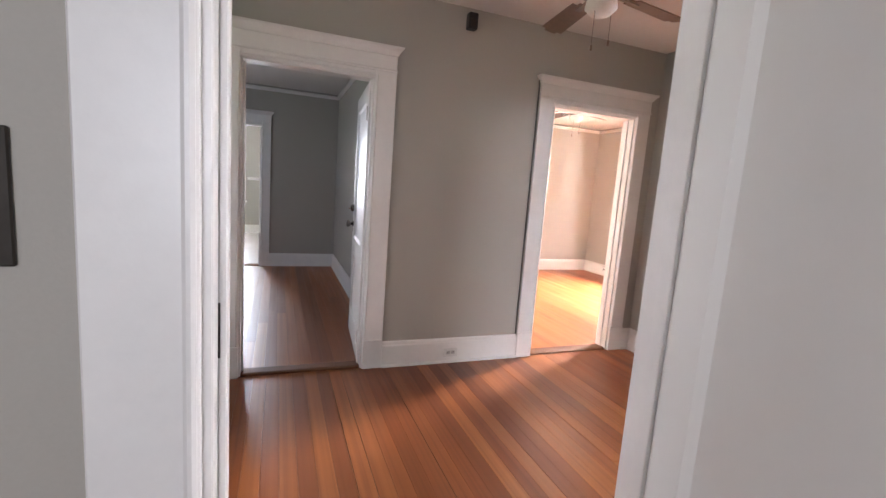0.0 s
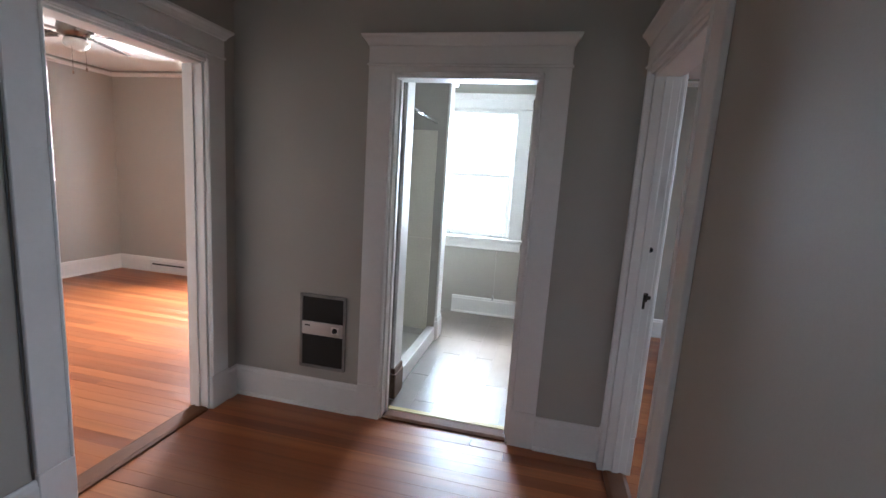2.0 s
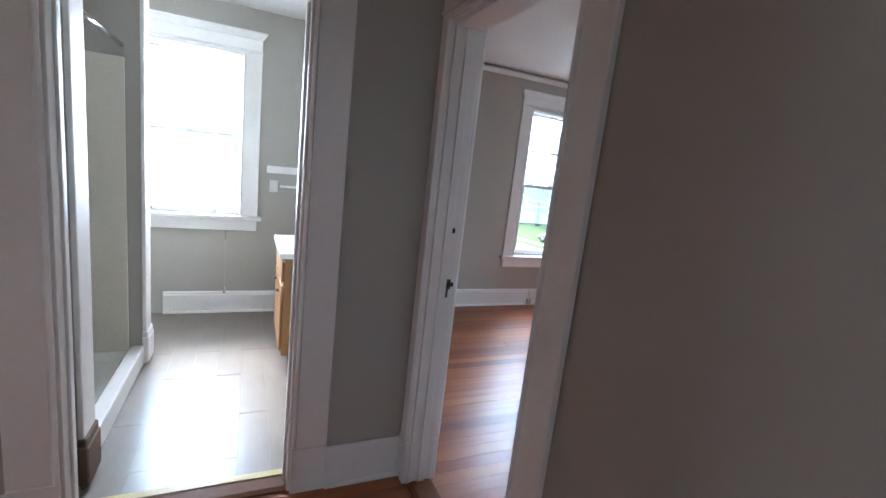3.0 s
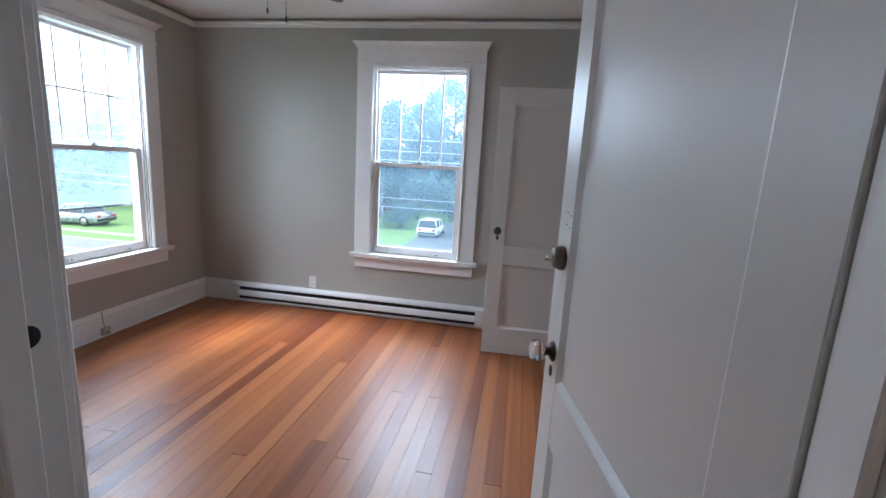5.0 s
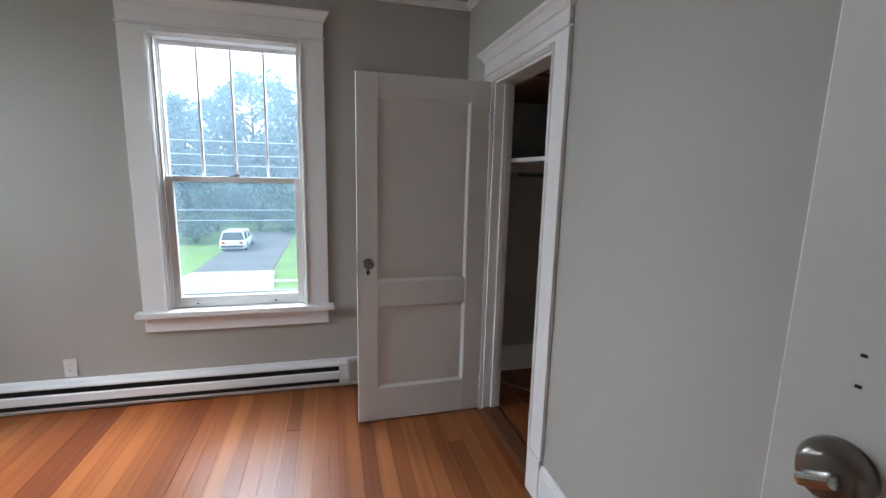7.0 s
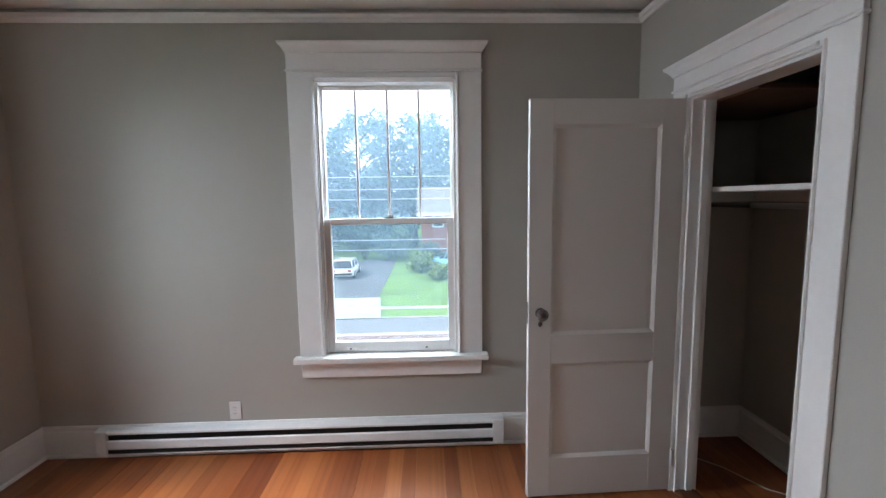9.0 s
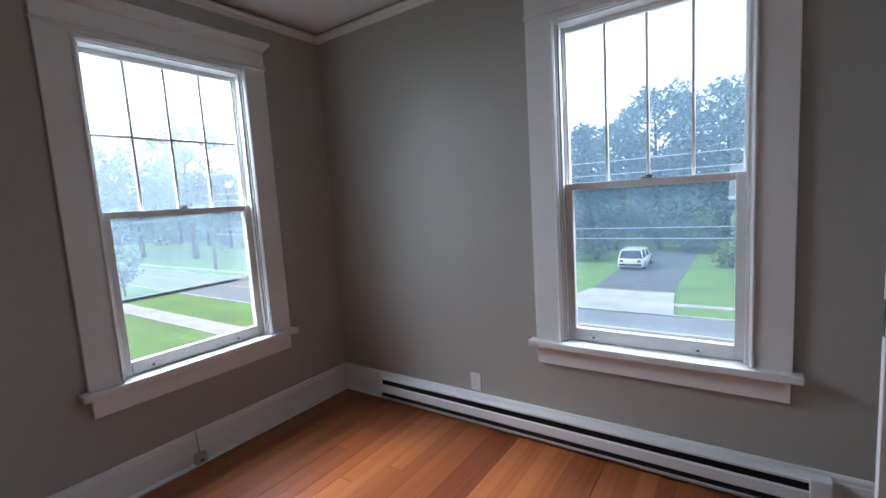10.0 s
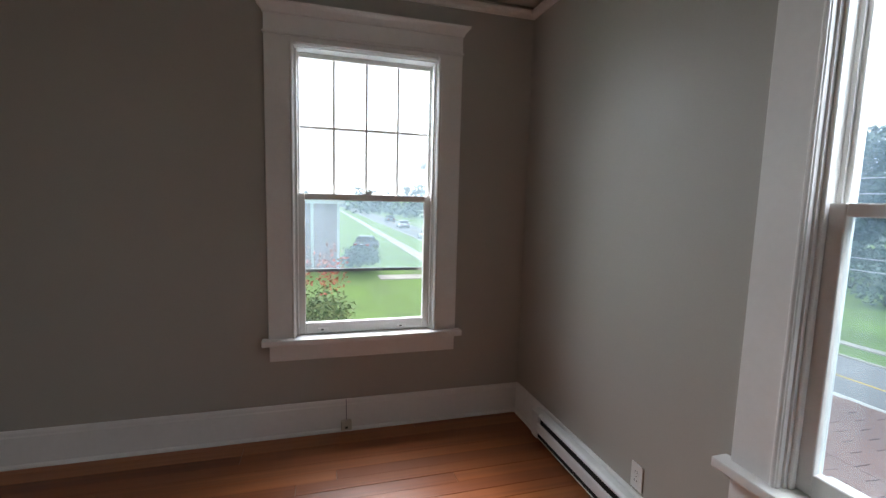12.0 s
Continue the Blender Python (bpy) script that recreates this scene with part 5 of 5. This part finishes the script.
part("tub", boxes((-0.28, 0.28, -0.3, 0.3, 0.05, 0.95), bevel=0.04), "car_dark", bin_ob)
part("lid", boxes((-0.30, 0.30, -0.33, 0.32, 0.95, 1.02), bevel=0.02), "car_dark", bin_ob)
shrub("rubbish_pile", -5.6, 17.8, G, 0.55, 0.45, 0.2, 200, 77, "dark heap of leaf rubbish at the kerb", 0.12, "leaf")

# ---------------------------------------------------------------- floor boards
PW = 0.083
floor_rng = random.Random(11)
gap_rng = random.Random(23)
mesh_cache = {}


def plank_mesh(length, width, material):
    key = round(length, 1)
    if (key, width, material) not in mesh_cache:
        g = 0.0002
        bm = bmesh.new()
        x0, x1, L = g, width - g, key - 0.0012
        lo = [bm.verts.new(p) for p in ((x0, 0.0006, -0.02), (x1, 0.0006, -0.02), (x1, L, -0.02), (x0, L, -0.02))]
        md = [bm.verts.new(p) for p in ((x0, 0.0006, -0.0012), (x1, 0.0006, -0.0012), (x1, L, -0.0012), (x0, L, -0.0012))]
        e = 0.0004
        hi = [bm.verts.new(p) for p in ((x0 + e, 0.0016, 0), (x1 - e, 0.0016, 0), (x1 - e, L - 0.001, 0), (x0 + e, L - 0.001, 0))]
        for r0, r1 in ((lo, md), (md, hi)):
            for k in range(4):
                bm.faces.new((r0[k], r0[(k + 1) % 4], r1[(k + 1) % 4], r1[k]))
        bm.faces.new(hi)
        me = bpy.data.meshes.new("plank")
        bm.to_mesh(me)
        bm.free()
        me.materials.append(M[material])
        mesh_cache[(key, width, material)] = me
    return mesh_cache[(key, width, material)]


def board_floor(name, x0, x1, y0, y1, label, pieces, width=PW, material="plank"):
    """Strip floor along y: loose boards as parts, or joined where it stays far off."""
    root = tagged(mesh_ob(name, boxes((x0, x1, y0, y1, -0.021, -0.0205)), "subfloor"), label, "floor", kind="structure")
    joined = bmesh.new()
    x = x0
    while x < x1 - 0.002:
        w = min(width, x1 - x)
        y = y0
        first = True
        while y < y1 - 0.05:
            length = round(floor_rng.uniform(3.4, 5.0), 1)
            if first:
                length = round(length * floor_rng.uniform(0.3, 1.0), 1)
                first = False
            if y1 - y - length < 0.4:
                length = y1 - y
            if pieces:
                n = round(length, 1)
                o = new("plank", plank_mesh(n, width, material))
                o.parent = root
                shrink = gap_rng.choice((0.965, 0.975)) if gap_rng.random() < 0.09 else 1.0      # boards that have opened a crack
                o.matrix_local = Matrix.LocRotScale((x, y, 0.0004 * floor_rng.random()), None, (shrink * w / width, length / n, 1))
            else:
                add_box(joined, x + 0.0004, x + w - 0.0004, y + 0.0004, y + length - 0.0004, -0.02, 0.0)
            y += length
        x += width
    if not pieces:
        bmesh.ops.recalc_face_normals(joined, faces=joined.faces)
        tagged(part("plank_field", joined, "plank_joined", root), kind="stuff")
    else:
        joined.free()
    return root


board_floor("floor_bedroom", 0.0, 3.76, -3.54, 0.0, "varnished orange-brown fir strip floor of the bedroom", True)
board_floor("floor_hall", 2.44, 6.44, -6.04, -3.54, "varnished orange-brown fir strip floor of the hall", True)
board_floor("floor_closet", 3.76, 4.45, -1.85, 0.0, "varnished fir strip floor of the closet", True)
board_floor("floor_warm_room", 0.0, 4.66, -9.80, -6.04, "varnished fir strip floor of the warm room", False)
board_floor("floor_dark_room", 4.78, 8.18, -10.06, -6.04, "varnished fir strip floor of the dark room", False)
board_floor("floor_start", 4.55, 7.0, -3.54, -1.1, "varnished fir strip floor", False)
board_floor("floor_landing", 6.44, 8.18, -5.05, -3.60, "varnished fir strip floor of the landing", False)
bath_floor = tagged(mesh_ob("floor_bath", boxes((0.0, 2.40, -5.98, -3.60, -0.021, -0.0205)), "subfloor"), "worn shiny grey-brown wood-look vinyl floor of the bathroom", "floor", kind="structure")
row = -3.60
while row > -5.97:
    wide, x = min(0.15, row + 5.98), 0.0
    while x < 2.395:
        length = min(floor_rng.choice((0.4, 0.9, 0.9)) if x == 0.0 else 0.9, 2.40 - x)
        o = new("plank", plank_mesh(0.9, 0.15, "vinyl"))
        o.parent = bath_floor
        o.matrix_local = Matrix.LocRotScale((x, row, 0.0004 * floor_rng.random()), Matrix.Rotation(radians(-90), 3, "Z").to_quaternion(), (wide / 0.15, length / 0.9, 1))
        x += length
    row -= 0.15
